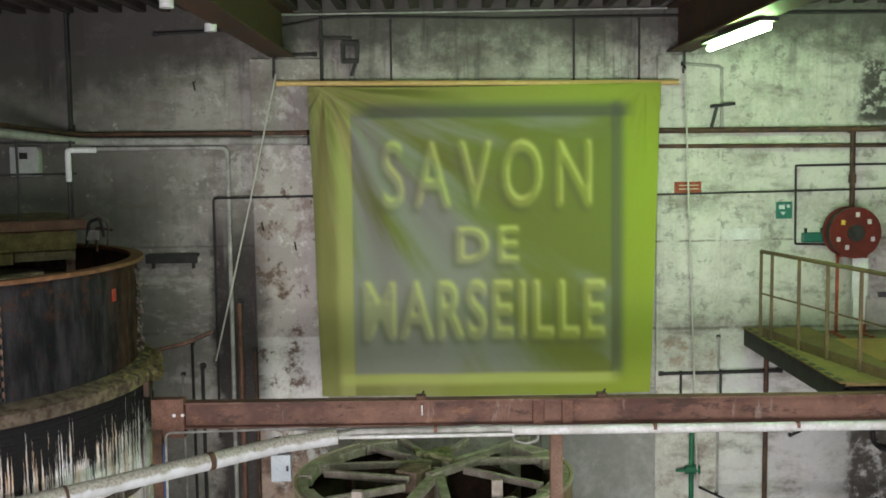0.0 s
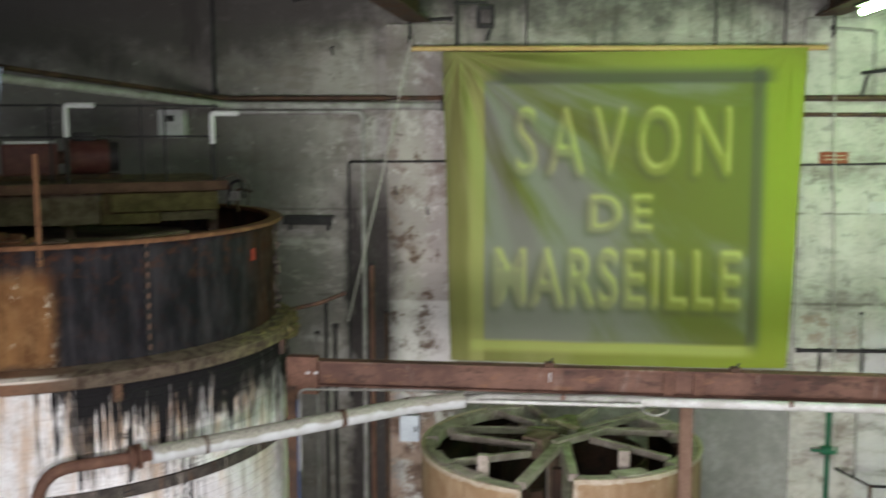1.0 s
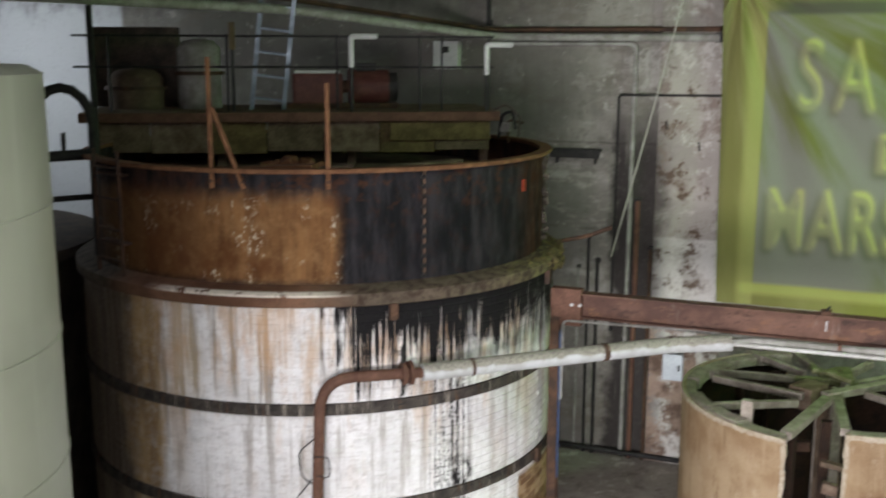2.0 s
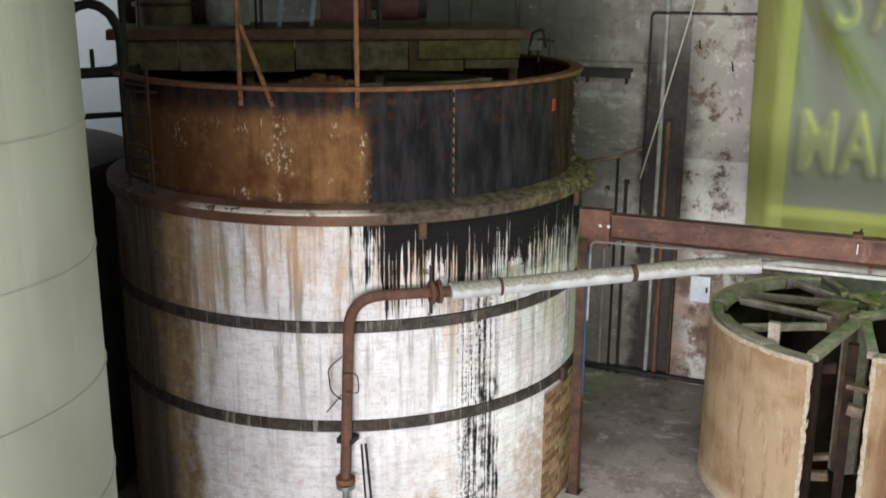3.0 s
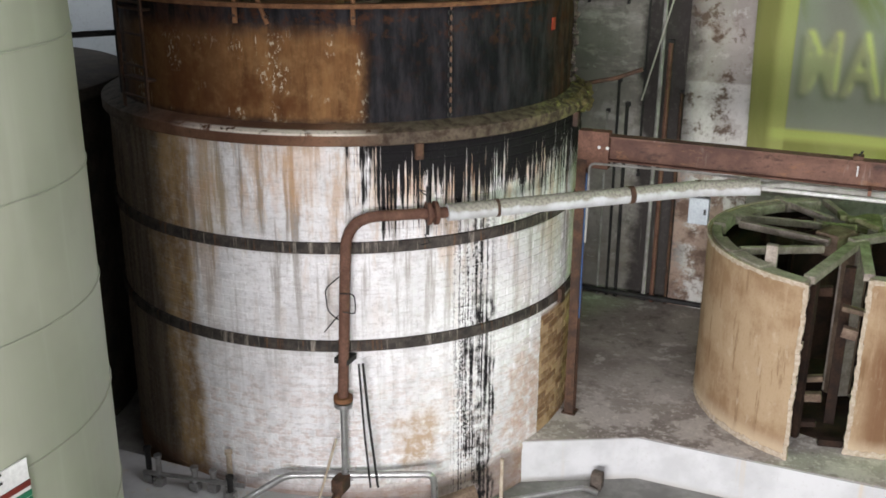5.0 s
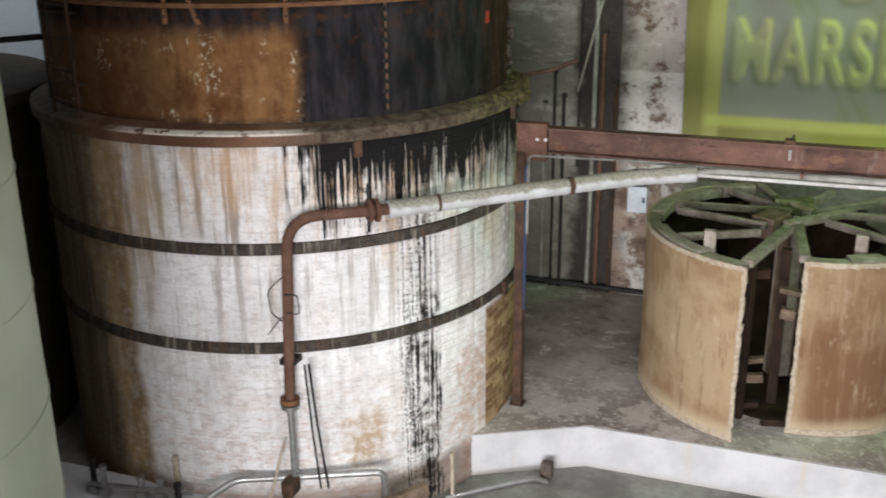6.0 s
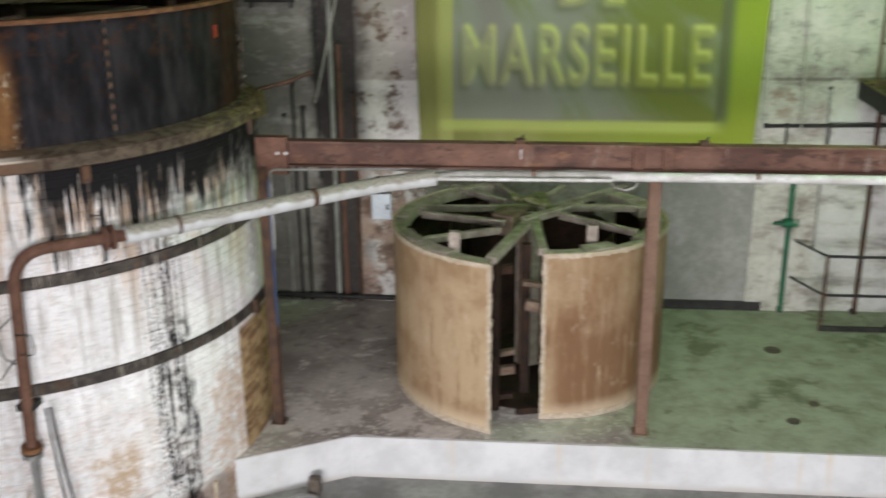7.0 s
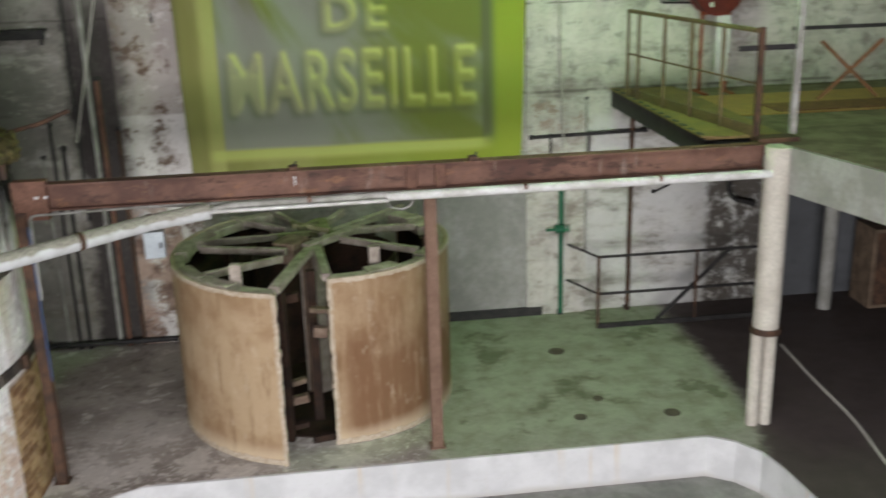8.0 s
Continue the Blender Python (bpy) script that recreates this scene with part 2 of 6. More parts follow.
def make_plaster():
    n = Nodes("stained_plaster", 0.9)
    x, y, z = n.xyz()
    big, mid, fine = n.noise(0.55, 5, 0.6), n.noise(2.6, 6, 0.68), n.noise(24, 5, 0.65)
    patch = n.noise(1.5, 8, 0.74, warp=0.1)
    run = n.noise(4.0, 5, 0.6, stretch=(2.4, 1, 0.16))
    c = n.mix(n.ramp(big, 0.35, 0.65), (0.285, 0.265, 0.235), (0.41, 0.385, 0.345))
    c = n.mix(n.ramp(mid, 0.42, 0.66, 0, 0.6), c, (0.18, 0.17, 0.15))
    c = n.mix(n.ramp(patch, 0.55, 0.60, 0, 0.6), c, (0.54, 0.52, 0.48))
    # paler plaster beside the gantry
    c = n.mix(n.m("MULTIPLY", n.ramp(x, 2.2, 2.9), n.ramp(patch, 0.62, 0.42, 0.2, 0.75)), c, (0.60, 0.59, 0.54))
    # damp, runs and soot
    c = n.mix(n.m("MULTIPLY", n.m("MULTIPLY", n.ramp(run, 0.52, 0.70), n.ramp(z, 5.0, 6.8, 0.22, 0.8)), n.ramp(x, 2.6, 3.2, 1.0, 0.35)), c, (0.085, 0.08, 0.07))
    c = n.mix(n.m("MULTIPLY", n.ramp(patch, 0.36, 0.30), 0.85), c, (0.13, 0.11, 0.095))
    soot = n.m("MULTIPLY", n.m("MULTIPLY", n.ramp(n.m("ADD", x, n.m("MULTIPLY", mid, 0.5)), -2.75, -2.55), n.ramp(n.m("ADD", x, n.m("MULTIPLY", mid, 0.6)), -1.75, -2.05)), n.m("MULTIPLY", n.ramp(z, 4.8, 3.9), n.ramp(run, 0.22, 0.42)))
    # west end darkened in colour to stand in for its weaker light
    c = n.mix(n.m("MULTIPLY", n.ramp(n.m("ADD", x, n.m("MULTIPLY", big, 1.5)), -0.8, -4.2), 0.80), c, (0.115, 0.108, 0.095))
    grime = n.noise(5.5, 7, 0.74, warp=0.1)
    smear = n.noise(1.1, 6, 0.7, stretch=(0.7, 1, 1.8))
    c = n.mix(n.ramp(smear, 0.50, 0.64, 0, 0.6), c, (0.145, 0.125, 0.10))
    c = n.mix(n.ramp(smear, 0.42, 0.32, 0, 0.45), c, (0.50, 0.475, 0.42))
    c = n.mix(n.ramp(grime, 0.54, 0.64, 0, 0.6), c, (0.15, 0.14, 0.12))
    c = n.mix(n.ramp(grime, 0.40, 0.32, 0, 0.4), c, (0.62, 0.60, 0.55))
    peel = n.m("MULTIPLY", n.m("MULTIPLY", n.ramp(n.m("ADD", x, n.m("MULTIPLY", mid, 0.5)), 5.35, 5.5), n.m("MULTIPLY", n.ramp(z, 5.45, 5.6), n.ramp(z, 6.5, 6.2))), n.ramp(grime, 0.56, 0.48))
    streak = n.m("MULTIPLY", n.m("MULTIPLY", n.ramp(n.m("ADD", x, n.m("MULTIPLY", mid, 0.3)), -4.85, -4.78), n.ramp(n.m("ADD", x, n.m("MULTIPLY", mid, 0.3)), -4.58, -4.66)), n.m("MULTIPLY", n.ramp(z, 5.8, 6.2), n.ramp(run, 0.38, 0.5)))
    c = n.mix(n.m("MULTIPLY", n.m("MAXIMUM", peel, streak), 0.9), c, (0.025, 0.023, 0.02))
    joint = n.m("MAXIMUM", n.ramp(n.m("ABSOLUTE", n.m("SUBTRACT", z, n.m("ADD", 4.08, n.m("MULTIPLY", grime, 0.05)))), 0.02, 0.004), n.m("MULTIPLY", n.ramp(n.m("ABSOLUTE", n.m("SUBTRACT", z, n.m("ADD", 2.98, n.m("MULTIPLY", grime, 0.05)))), 0.03, 0.006), 1.0))
    c = n.mix(n.m("MULTIPLY", joint, n.m("MULTIPLY", n.ramp(mid, 0.40, 0.55), 0.7)), c, (0.10, 0.09, 0.075))
    c = n.mix(n.m("MULTIPLY", soot, 0.93), c, (0.035, 0.03, 0.028))
    c = n.mix(n.m("MULTIPLY", n.ramp(x, -10.35, -10.45), 0.9), c, (0.42, 0.43, 0.44))
    c = n.mix(n.m("MULTIPLY", n.m("MULTIPLY", n.ramp(z, 2.75, 2.55), n.ramp(x, 3.35, 3.5)), n.ramp(smear, 0.62, 0.45, 0.1, 0.7)), c, (0.55, 0.55, 0.54))
    low = n.m("MULTIPLY", n.m("MULTIPLY", n.ramp(n.m("ADD", z, n.m("MULTIPLY", grime, 0.5)), 3.22, 3.12), n.ramp(z, 2.3, 2.7, 0.25, 1.0)), n.m("MULTIPLY", n.ramp(x, 2.6, 2.7), n.ramp(x, 3.6, 3.4)))
    c = n.mix(n.m("MULTIPLY", low, n.ramp(grime, 0.46, 0.56, 0, 0.7)), c, (0.28, 0.19, 0.14))
    c = n.mix(n.ramp(fine, 0.52, 0.8, 0, 0.35), c, (0.16, 0.15, 0.13))
    # dimness under the ceiling painted into the wall top, more to the west
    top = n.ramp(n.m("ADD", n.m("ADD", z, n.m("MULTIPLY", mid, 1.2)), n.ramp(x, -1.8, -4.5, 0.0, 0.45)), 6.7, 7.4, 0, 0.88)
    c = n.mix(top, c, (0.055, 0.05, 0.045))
    # tarry stain, and the store's shade beneath the gallery painted dark blue-grey
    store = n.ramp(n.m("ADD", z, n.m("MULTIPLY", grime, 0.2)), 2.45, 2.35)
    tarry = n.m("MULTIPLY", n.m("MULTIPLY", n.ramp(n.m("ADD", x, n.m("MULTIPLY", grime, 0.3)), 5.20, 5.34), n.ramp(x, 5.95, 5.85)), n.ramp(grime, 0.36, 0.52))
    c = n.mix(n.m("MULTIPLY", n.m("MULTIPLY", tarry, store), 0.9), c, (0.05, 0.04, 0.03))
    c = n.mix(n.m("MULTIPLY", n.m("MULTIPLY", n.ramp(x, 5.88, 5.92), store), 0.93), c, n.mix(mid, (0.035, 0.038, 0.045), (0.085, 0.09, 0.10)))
    n.color(c)
    return n.bump(n.m("ADD", n.m("ADD", patch, mid), n.m("MULTIPLY", fine, 0.5)), 0.55, 0.03).mat


def make_old_stone():
    n = Nodes("flaking_stone_pier", 0.9)
    x, y, z = n.xyz()
    patch, fine, mid = n.noise(3.0, 8, 0.74, warp=0.1), n.noise(26, 4, 0.6), n.noise(1.2, 4, 0.6)
    c = n.mix(n.ramp(mid, 0.35, 0.65), (0.34, 0.305, 0.28), (0.45, 0.41, 0.375))
    c = n.mix(n.ramp(patch, 0.54, 0.62, 0, 0.8), c, (0.62, 0.59, 0.56))
    c = n.mix(n.m("MULTIPLY", n.ramp(z, 2.98, 2.94), n.ramp(patch, 0.40, 0.48, 0.2, 0.9)), c, (0.66, 0.64, 0.61))
    blot = n.noise(1.9, 7, 0.74, warp=0.1)
    c = n.mix(n.m("MULTIPLY", n.ramp(blot, 0.50, 0.60, 0, 0.85), n.ramp(z, 2.9, 3.1, 0.4, 1.0)), c, (0.24, 0.19, 0.16))
    c = n.mix(n.ramp(patch, 0.44, 0.37, 0, 0.92), c, (0.12, 0.08, 0.055))
    soot = n.ramp(n.m("ADD", x, n.m("MULTIPLY", blot, 0.6)), -1.80, -2.10, 0, 0.85)
    c = n.mix(n.m("MULTIPLY", soot, n.ramp(z, 4.8, 3.8)), c, (0.05, 0.042, 0.038))
    c = n.mix(n.m("MULTIPLY", n.ramp(z, 2.2, 1.6), n.ramp(blot, 0.42, 0.52)), c, n.mix(n.ramp(patch, 0.4, 0.6), (0.13, 0.085, 0.065), (0.34, 0.25, 0.20)))
    c = n.mix(n.m("MULTIPLY", n.ramp(z, 4.6, 5.6, 0, 0.75), n.ramp(patch, 0.62, 0.45, 0.5, 1.0)), c, (0.20, 0.185, 0.165))
    c = n.mix(n.ramp(fine, 0.55, 0.8, 0, 0.5), c, (0.20, 0.16, 0.13))
    n.color(c)
    return n.bump(n.m("ADD", patch, n.m("MULTIPLY", fine, 0.5)), 0.7, 0.04).mat


def make_floor():
    n = Nodes("stained_concrete", 0.75)
    n.b.inputs["Specular IOR Level"].default_value = 0.1
    x, y, z = n.xyz()
    big, mid, fine = n.noise(0.8, 5, 0.62, warp=0.5), n.noise(3.2, 7, 0.7), n.noise(30, 4, 0.6)
    c = n.mix(n.ramp(big, 0.35, 0.65), (0.27, 0.235, 0.21), (0.43, 0.39, 0.35))
    c = n.mix(n.ramp(mid, 0.52, 0.66, 0, 0.55), c, (0.13, 0.11, 0.10))
    c = n.mix(n.ramp(mid, 0.45, 0.36, 0, 0.85), c, (0.62, 0.58, 0.54))
    lime = n.m("MULTIPLY", n.ramp(n.noise(1.9, 6, 0.68), 0.48, 0.56), n.ramp(y, 10.5, 9.5))
    c = n.mix(n.m("MULTIPLY", lime, 0.8), c, (0.58, 0.54, 0.50))
    debris = n.noise(13, 5, 0.72)
    c = n.mix(n.m("MULTIPLY", n.ramp(debris, 0.55, 0.62), n.ramp(y, 10.6, 9.2, 0.25, 0.9)), c, (0.66, 0.62, 0.57))
    c = n.mix(n.ramp(debris, 0.38, 0.30, 0, 0.5), c, (0.09, 0.075, 0.065))
    green = n.ramp(n.m("ADD", x, n.m("MULTIPLY", big, 0.4)), 0.9, 1.4)
    g = n.mix(n.ramp(mid, 0.36, 0.70), (0.36, 0.355, 0.30), (0.24, 0.235, 0.185))
    c = n.mix(green, c, g)
    c = n.mix(n.m("MULTIPLY", green, n.ramp(n.noise(1.25, 6, 0.66), 0.54, 0.64, 0, 0.7)), c, (0.12, 0.115, 0.075))
    c = n.mix(n.ramp(fine, 0.52, 0.8, 0, 0.45), c, (0.10, 0.095, 0.085))
    # darker floor by the gallery: concrete tone plus the slab's shade as colour
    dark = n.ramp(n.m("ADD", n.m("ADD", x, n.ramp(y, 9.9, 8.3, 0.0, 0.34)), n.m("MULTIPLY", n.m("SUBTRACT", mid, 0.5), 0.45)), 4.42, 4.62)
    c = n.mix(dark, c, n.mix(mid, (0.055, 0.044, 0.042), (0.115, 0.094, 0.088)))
    n.color(c)
    n.rough(n.ramp(big, 0.4, 0.65, 0.55, 0.85))
    return n.bump(n.m("ADD", mid, n.m("MULTIPLY", fine, 0.4)), 0.35, 0.015).mat


def make_ring():
    n = Nodes("crusted_ring_steel", 0.8)
    n.b.inputs["Specular IOR Level"].default_value = 0.1
    a, z, v = around(n)
    speck, fine, cloud = n.noise(10, 6, 0.7), n.noise(45, 3, 0.6), n.noise(2.0, 4, 0.6)
    c = n.mix(n.ramp(cloud, 0.35, 0.65), (0.11, 0.055, 0.034), (0.21, 0.115, 0.072))
    dark = n.m("MAXIMUM", n.ramp(n.m("ADD", a, n.m("MULTIPLY", cloud, 0.3)), deg(4), deg(16), 0, 0.85), n.ramp(a, deg(-42), deg(-56), 0, 0.9))
    c = n.mix(dark, c, n.mix(n.ramp(speck, 0.3, 0.65), (0.022, 0.018, 0.015), (0.115, 0.098, 0.074)))
    c = n.mix(n.m("MULTIPLY", n.ramp(speck, 0.36, 0.46), n.m("MULTIPLY", n.m("MULTIPLY", n.ramp(z, 3.255, 3.266), n.ramp(z, 3.300, 3.290)), n.m("MULTIPLY", n.ramp(a, deg(6), deg(-4)), n.ramp(a, deg(-40), deg(-30))))), c, (0.70, 0.63, 0.55))
    c = n.mix(n.m("MULTIPLY", n.ramp(speck, 0.46, 0.60, 0, 0.8), n.ramp(a, deg(30), deg(58))), c, (0.23, 0.20, 0.085))
    n.color(n.mix(n.ramp(fine, 0.5, 0.75, 0, 0.4), c, (0.04, 0.03, 0.022)))
    return n.bump(n.m("ADD", speck, n.m("MULTIPLY", fine, 0.5)), 0.7, 0.02).mat


def make_hoop():
    """Blackened hoop iron, crossed by pale lime and rust that ran down the wall."""
    n = Nodes("blackened_hoop_iron", 0.8)
    n.b.inputs["Specular IOR Level"].default_value = 0.12
    a, z, v = around(n)
    speck, fine = n.noise(8, 5, 0.7, v), n.noise(45, 3, 0.6, v)
    run = n.noise(9, 5, 0.68, v, stretch=(1.6, 1, 0.12))
    c = n.mix(n.ramp(speck, 0.35, 0.65), (0.032, 0.029, 0.027), (0.085, 0.072, 0.062))
    c = n.mix(n.m("MULTIPLY", n.ramp(run, 0.54, 0.66), n.ramp(a, deg(-42), deg(-34), 0.1, 0.62)), c, (0.42, 0.37, 0.31))
    c = n.mix(n.ramp(run, 0.44, 0.36, 0, 0.5), c, (0.17, 0.085, 0.04))
    n.color(n.mix(n.ramp(fine, 0.5, 0.75, 0, 0.4), c, (0.03, 0.025, 0.02)))
    return n.bump(n.m("ADD", speck, n.m("MULTIPLY", fine, 0.5)), 0.6, 0.012).mat


M_BRICK = make_brick_paint()
M_RING = make_ring()
M_TANK = make_tank_steel()
M_PLASTER = make_plaster()
M_STONE = make_old_stone()
M_FLOOR = make_floor()
M_RUST = simple("rusted_steel", (0.10, 0.048, 0.032), (0.19, 0.10, 0.07), 5, 0.72, 0.0, 0.35, 0.008)
M_COLUMN = simple("dusty_brown_steel", (0.14, 0.082, 0.055), (0.22, 0.14, 0.10), 5, 0.75, 0.0, 0.35, 0.008)
M_HOOP = make_hoop()
M_DARKRUST = simple("dark_rusted_steel", (0.045, 0.028, 0.02), (0.12, 0.065, 0.04), 6, 0.72, 0.0, 0.35, 0.008)
M_ORANGE = simple("orange_rusted_iron", (0.13, 0.058, 0.028), (0.25, 0.125, 0.062), 9, 0.8, 0.0, 0.35, 0.006)
M_BLACK = simple("black_iron", (0.018, 0.017, 0.017), (0.045, 0.042, 0.04), 7, 0.6, 0.0, 0.3, 0.006)
M_WHITEPIPE = simple("white_painted_pipe", (0.66, 0.66, 0.65), (0.44, 0.42, 0.39), 4, 0.55, 0.0, 0.15, 0.005)
M_STEEL = simple("dull_stainless_steel", (0.48, 0.48, 0.47), (0.36, 0.35, 0.34), 9, 0.38, 0.8, 0.1, 0.003)
M_CONCRETE = simple("grey_concrete", (0.32, 0.31, 0.295), (0.22, 0.215, 0.20), 1.6, 0.85, 0.0, 0.35, 0.015)
M_GREENWOOD = simple("mossy_grey_timber", (0.25, 0.21, 0.175), (0.45, 0.39, 0.335), 6, 0.85, 0.0, 0.5, 0.012)
M_DARKWOOD = simple("dark_timber", (0.105, 0.075, 0.052), (0.23, 0.165, 0.115), 5, 0.85, 0.0, 0.5, 0.012)
M_MOSSWOOD = simple("green_mossy_timber", (0.13, 0.135, 0.055), (0.27, 0.265, 0.15), 9, 0.9, 0.0, 0.6, 0.015)
M_STUB = simple("dusty_brown_timber", (0.13, 0.085, 0.06), (0.27, 0.20, 0.15), 8, 0.9, 0.0, 0.5, 0.012)
# timber in the drum's hollow, its shade darkened into the colour
M_INNER = simple("shaded_drum_timber", (0.018, 0.011, 0.008), (0.05, 0.028, 0.018), 5, 0.9, 0.0, 0.5, 0.012)
M_CEIL = simple("sooty_ceiling", (0.045, 0.038, 0.033), (0.085, 0.07, 0.06), 2, 0.9, 0.0, 0.4, 0.02)
M_GANTRY = simple("olive_painted_steel", (0.095, 0.07, 0.035), (0.16, 0.115, 0.055), 5, 0.6, 0.0, 0.25, 0.006)
M_DECK = simple("ochre_deck_plate", (0.165, 0.115, 0.045), (0.26, 0.185, 0.08), 4, 0.75, 0.0, 0.25, 0.006)
M_SLAB = simple("pale_painted_concrete", (0.34, 0.335, 0.31), (0.23, 0.225, 0.20), 2.4, 0.8, 0.0, 0.3, 0.012)
M_PIT = simple("wet_grey_screed", (0.33, 0.325, 0.30), (0.17, 0.165, 0.155), 1.8, 0.5, 0.0, 0.25, 0.01)
M_PILLAR = simple("cream_painted_pillar", (0.56, 0.53, 0.46), (0.46, 0.42, 0.36), 4, 0.7, 0.0, 0.2, 0.008)
M_PALEEDGE = simple("pale_worn_timber", (0.56, 0.48, 0.38), (0.38, 0.30, 0.21), 22, 0.85, 0.0, 0.5, 0.01)
M_ROPE = simple("pale_rope", (0.55, 0.53, 0.47), (0.42, 0.40, 0.35), 30, 0.9, 0.0, 0.4, 0.003)
M_POLE = simple("varnished_wooden_pole", (0.60, 0.42, 0.17), (0.50, 0.33, 0.12), 4, 0.5, 0.0, 0.15, 0.004, stretch=(0.3, 1, 1))


def make_beam():
    """Red-oxide paint gone patchy: dark grime, bare rust and pale dusty scuffs along the web."""
    n = Nodes("red_oxide_steel", 0.65)
    n.b.inputs["Specular IOR Level"].default_value = 0.15
    cloud, speck, fine = n.noise(1.6, 5, 0.65), n.noise(7, 6, 0.72, stretch=(0.5, 1, 1.2)), n.noise(50, 3, 0.6)
    run = n.noise(6, 4, 0.6, stretch=(1.6, 1, 0.25))
    c = n.mix(n.ramp(cloud, 0.36, 0.62), (0.085, 0.042, 0.031), (0.175, 0.098, 0.072))
    c = n.mix(n.ramp(speck, 0.52, 0.64, 0, 0.75), c, (0.045, 0.028, 0.022))
    c = n.mix(n.ramp(speck, 0.42, 0.33, 0, 0.6), c, (0.23, 0.12, 0.065))
    c = n.mix(n.ramp(run, 0.60, 0.70, 0, 0.5), c, (0.26, 0.21, 0.175))
    n.color(n.mix(n.ramp(fine, 0.52, 0.75, 0, 0.4), c, (0.05, 0.03, 0.024)))
    n.rough(n.ramp(cloud, 0.3, 0.7, 0.5, 0.8))
    return n.bump(n.m("ADD", speck, n.m("MULTIPLY", fine, 0.4)), 0.4, 0.008).mat


def make_kerb():
    """White paint on concrete with rusty runs from its edge and a grimy foot."""
    n = Nodes("white_painted_kerb", 0.7)
    x, y, z = n.xyz()
    cloud, fine = n.noise(2.2, 5, 0.6), n.noise(28, 4, 0.65)
    run = n.noise(5, 4, 0.6, stretch=(1.3, 1.3, 0.06))
    c = n.mix(n.ramp(cloud, 0.35, 0.65), (0.60, 0.60, 0.60), (0.49, 0.49, 0.49))
    c = n.mix(n.m("MULTIPLY", n.ramp(run, 0.58, 0.70), n.ramp(z, -0.45, -0.05, 0.2, 0.6)), c, (0.56, 0.46, 0.34))
    c = n.mix(n.ramp(n.m("ADD", z, n.m("MULTIPLY", cloud, 0.16)), -0.30, -0.40, 0, 0.6), c, (0.36, 0.33, 0.28))
    c = n.mix(n.ramp(fine, 0.58, 0.72, 0, 0.35), c, (0.42, 0.40, 0.37))
    n.color(c)
    return n.bump(n.m("ADD", cloud, n.m("MULTIPLY", fine, 0.4)), 0.25, 0.01).mat


def make_lagging():
    """Pale pipe lagging with grey dust lying on its upper side."""
    n = Nodes("grey_pipe_lagging", 0.8)
    cloud, fine = n.noise(5, 6, 0.68), n.noise(45, 3, 0.6)
    up = n.xyz(n.t.nodes.new("ShaderNodeNewGeometry").outputs["Normal"])[2]
    c = n.mix(n.ramp(cloud, 0.35, 0.65), (0.52, 0.53, 0.54), (0.40, 0.40, 0.39))
    dust = n.ramp(n.m("ADD", up, n.m("MULTIPLY", n.m("SUBTRACT", cloud, 0.5), 1.6)), 0.05, 0.4, 0, 0.92)
    c = n.mix(dust, c, n.mix(n.ramp(fine, 0.4, 0.65), (0.30, 0.28, 0.23), (0.17, 0.155, 0.125)))
    n.color(c)
    return n.bump(n.m("ADD", cloud, n.m("MULTIPLY", fine, 0.5)), 0.4, 0.012).mat


M_KERB = make_kerb()
M_BEAM = make_beam()
M_LAGGING = make_lagging()
M_PALEBOX = simple("pale_blue_grey_enamel", (0.38, 0.42, 0.44), (0.30, 0.33, 0.35), 5, 0.5, 0.0, 0.1, 0.003)
M_OLDPIPE = simple("dusty_grey_pipe_paint", (0.40, 0.39, 0.365), (0.22, 0.21, 0.185), 5, 0.8, 0.0, 0.4, 0.012)


def make_drum_wood():
    n = Nodes("tan_fibre_shell", 0.85)
    grain = n.noise(14, 6, 0.7, stretch=(1, 1, 0.12))
    cloud, fine, scuff = n.noise(1.7, 5, 0.62), n.noise(60, 3, 0.6), n.noise(9, 5, 0.7, stretch=(1, 1, 0.5))
    x, y, z = n.xyz()
    c = n.mix(n.ramp(cloud, 0.36, 0.62), (0.26, 0.165, 0.090), (0.39, 0.285, 0.175))
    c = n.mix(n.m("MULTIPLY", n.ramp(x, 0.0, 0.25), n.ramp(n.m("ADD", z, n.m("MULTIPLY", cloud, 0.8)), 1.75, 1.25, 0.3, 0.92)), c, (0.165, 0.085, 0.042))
    c = n.mix(n.ramp(grain, 0.48, 0.7, 0, 0.5), c, (0.42, 0.31, 0.20))
    c = n.mix(n.ramp(grain, 0.45, 0.30, 0, 0.7), c, (0.17, 0.10, 0.05))
    c = n.mix(n.ramp(scuff, 0.57, 0.68, 0, 0.32), c, (0.52, 0.43, 0.32))
    c = n.mix(n.ramp(fine, 0.5, 0.8, 0, 0.4), c, (0.17, 0.10, 0.06))
    c = n.mix(n.m("MULTIPLY", n.ramp(n.m("ADD", z, n.m("MULTIPLY", cloud, 0.2)), 0.34, 0.16), 0.6), c, (0.58, 0.47, 0.33))
    n.color(c)
    return n.bump(n.m("ADD", grain, n.m("MULTIPLY", fine, 0.5)), 0.4, 0.008).mat


M_SHELL = make_drum_wood()


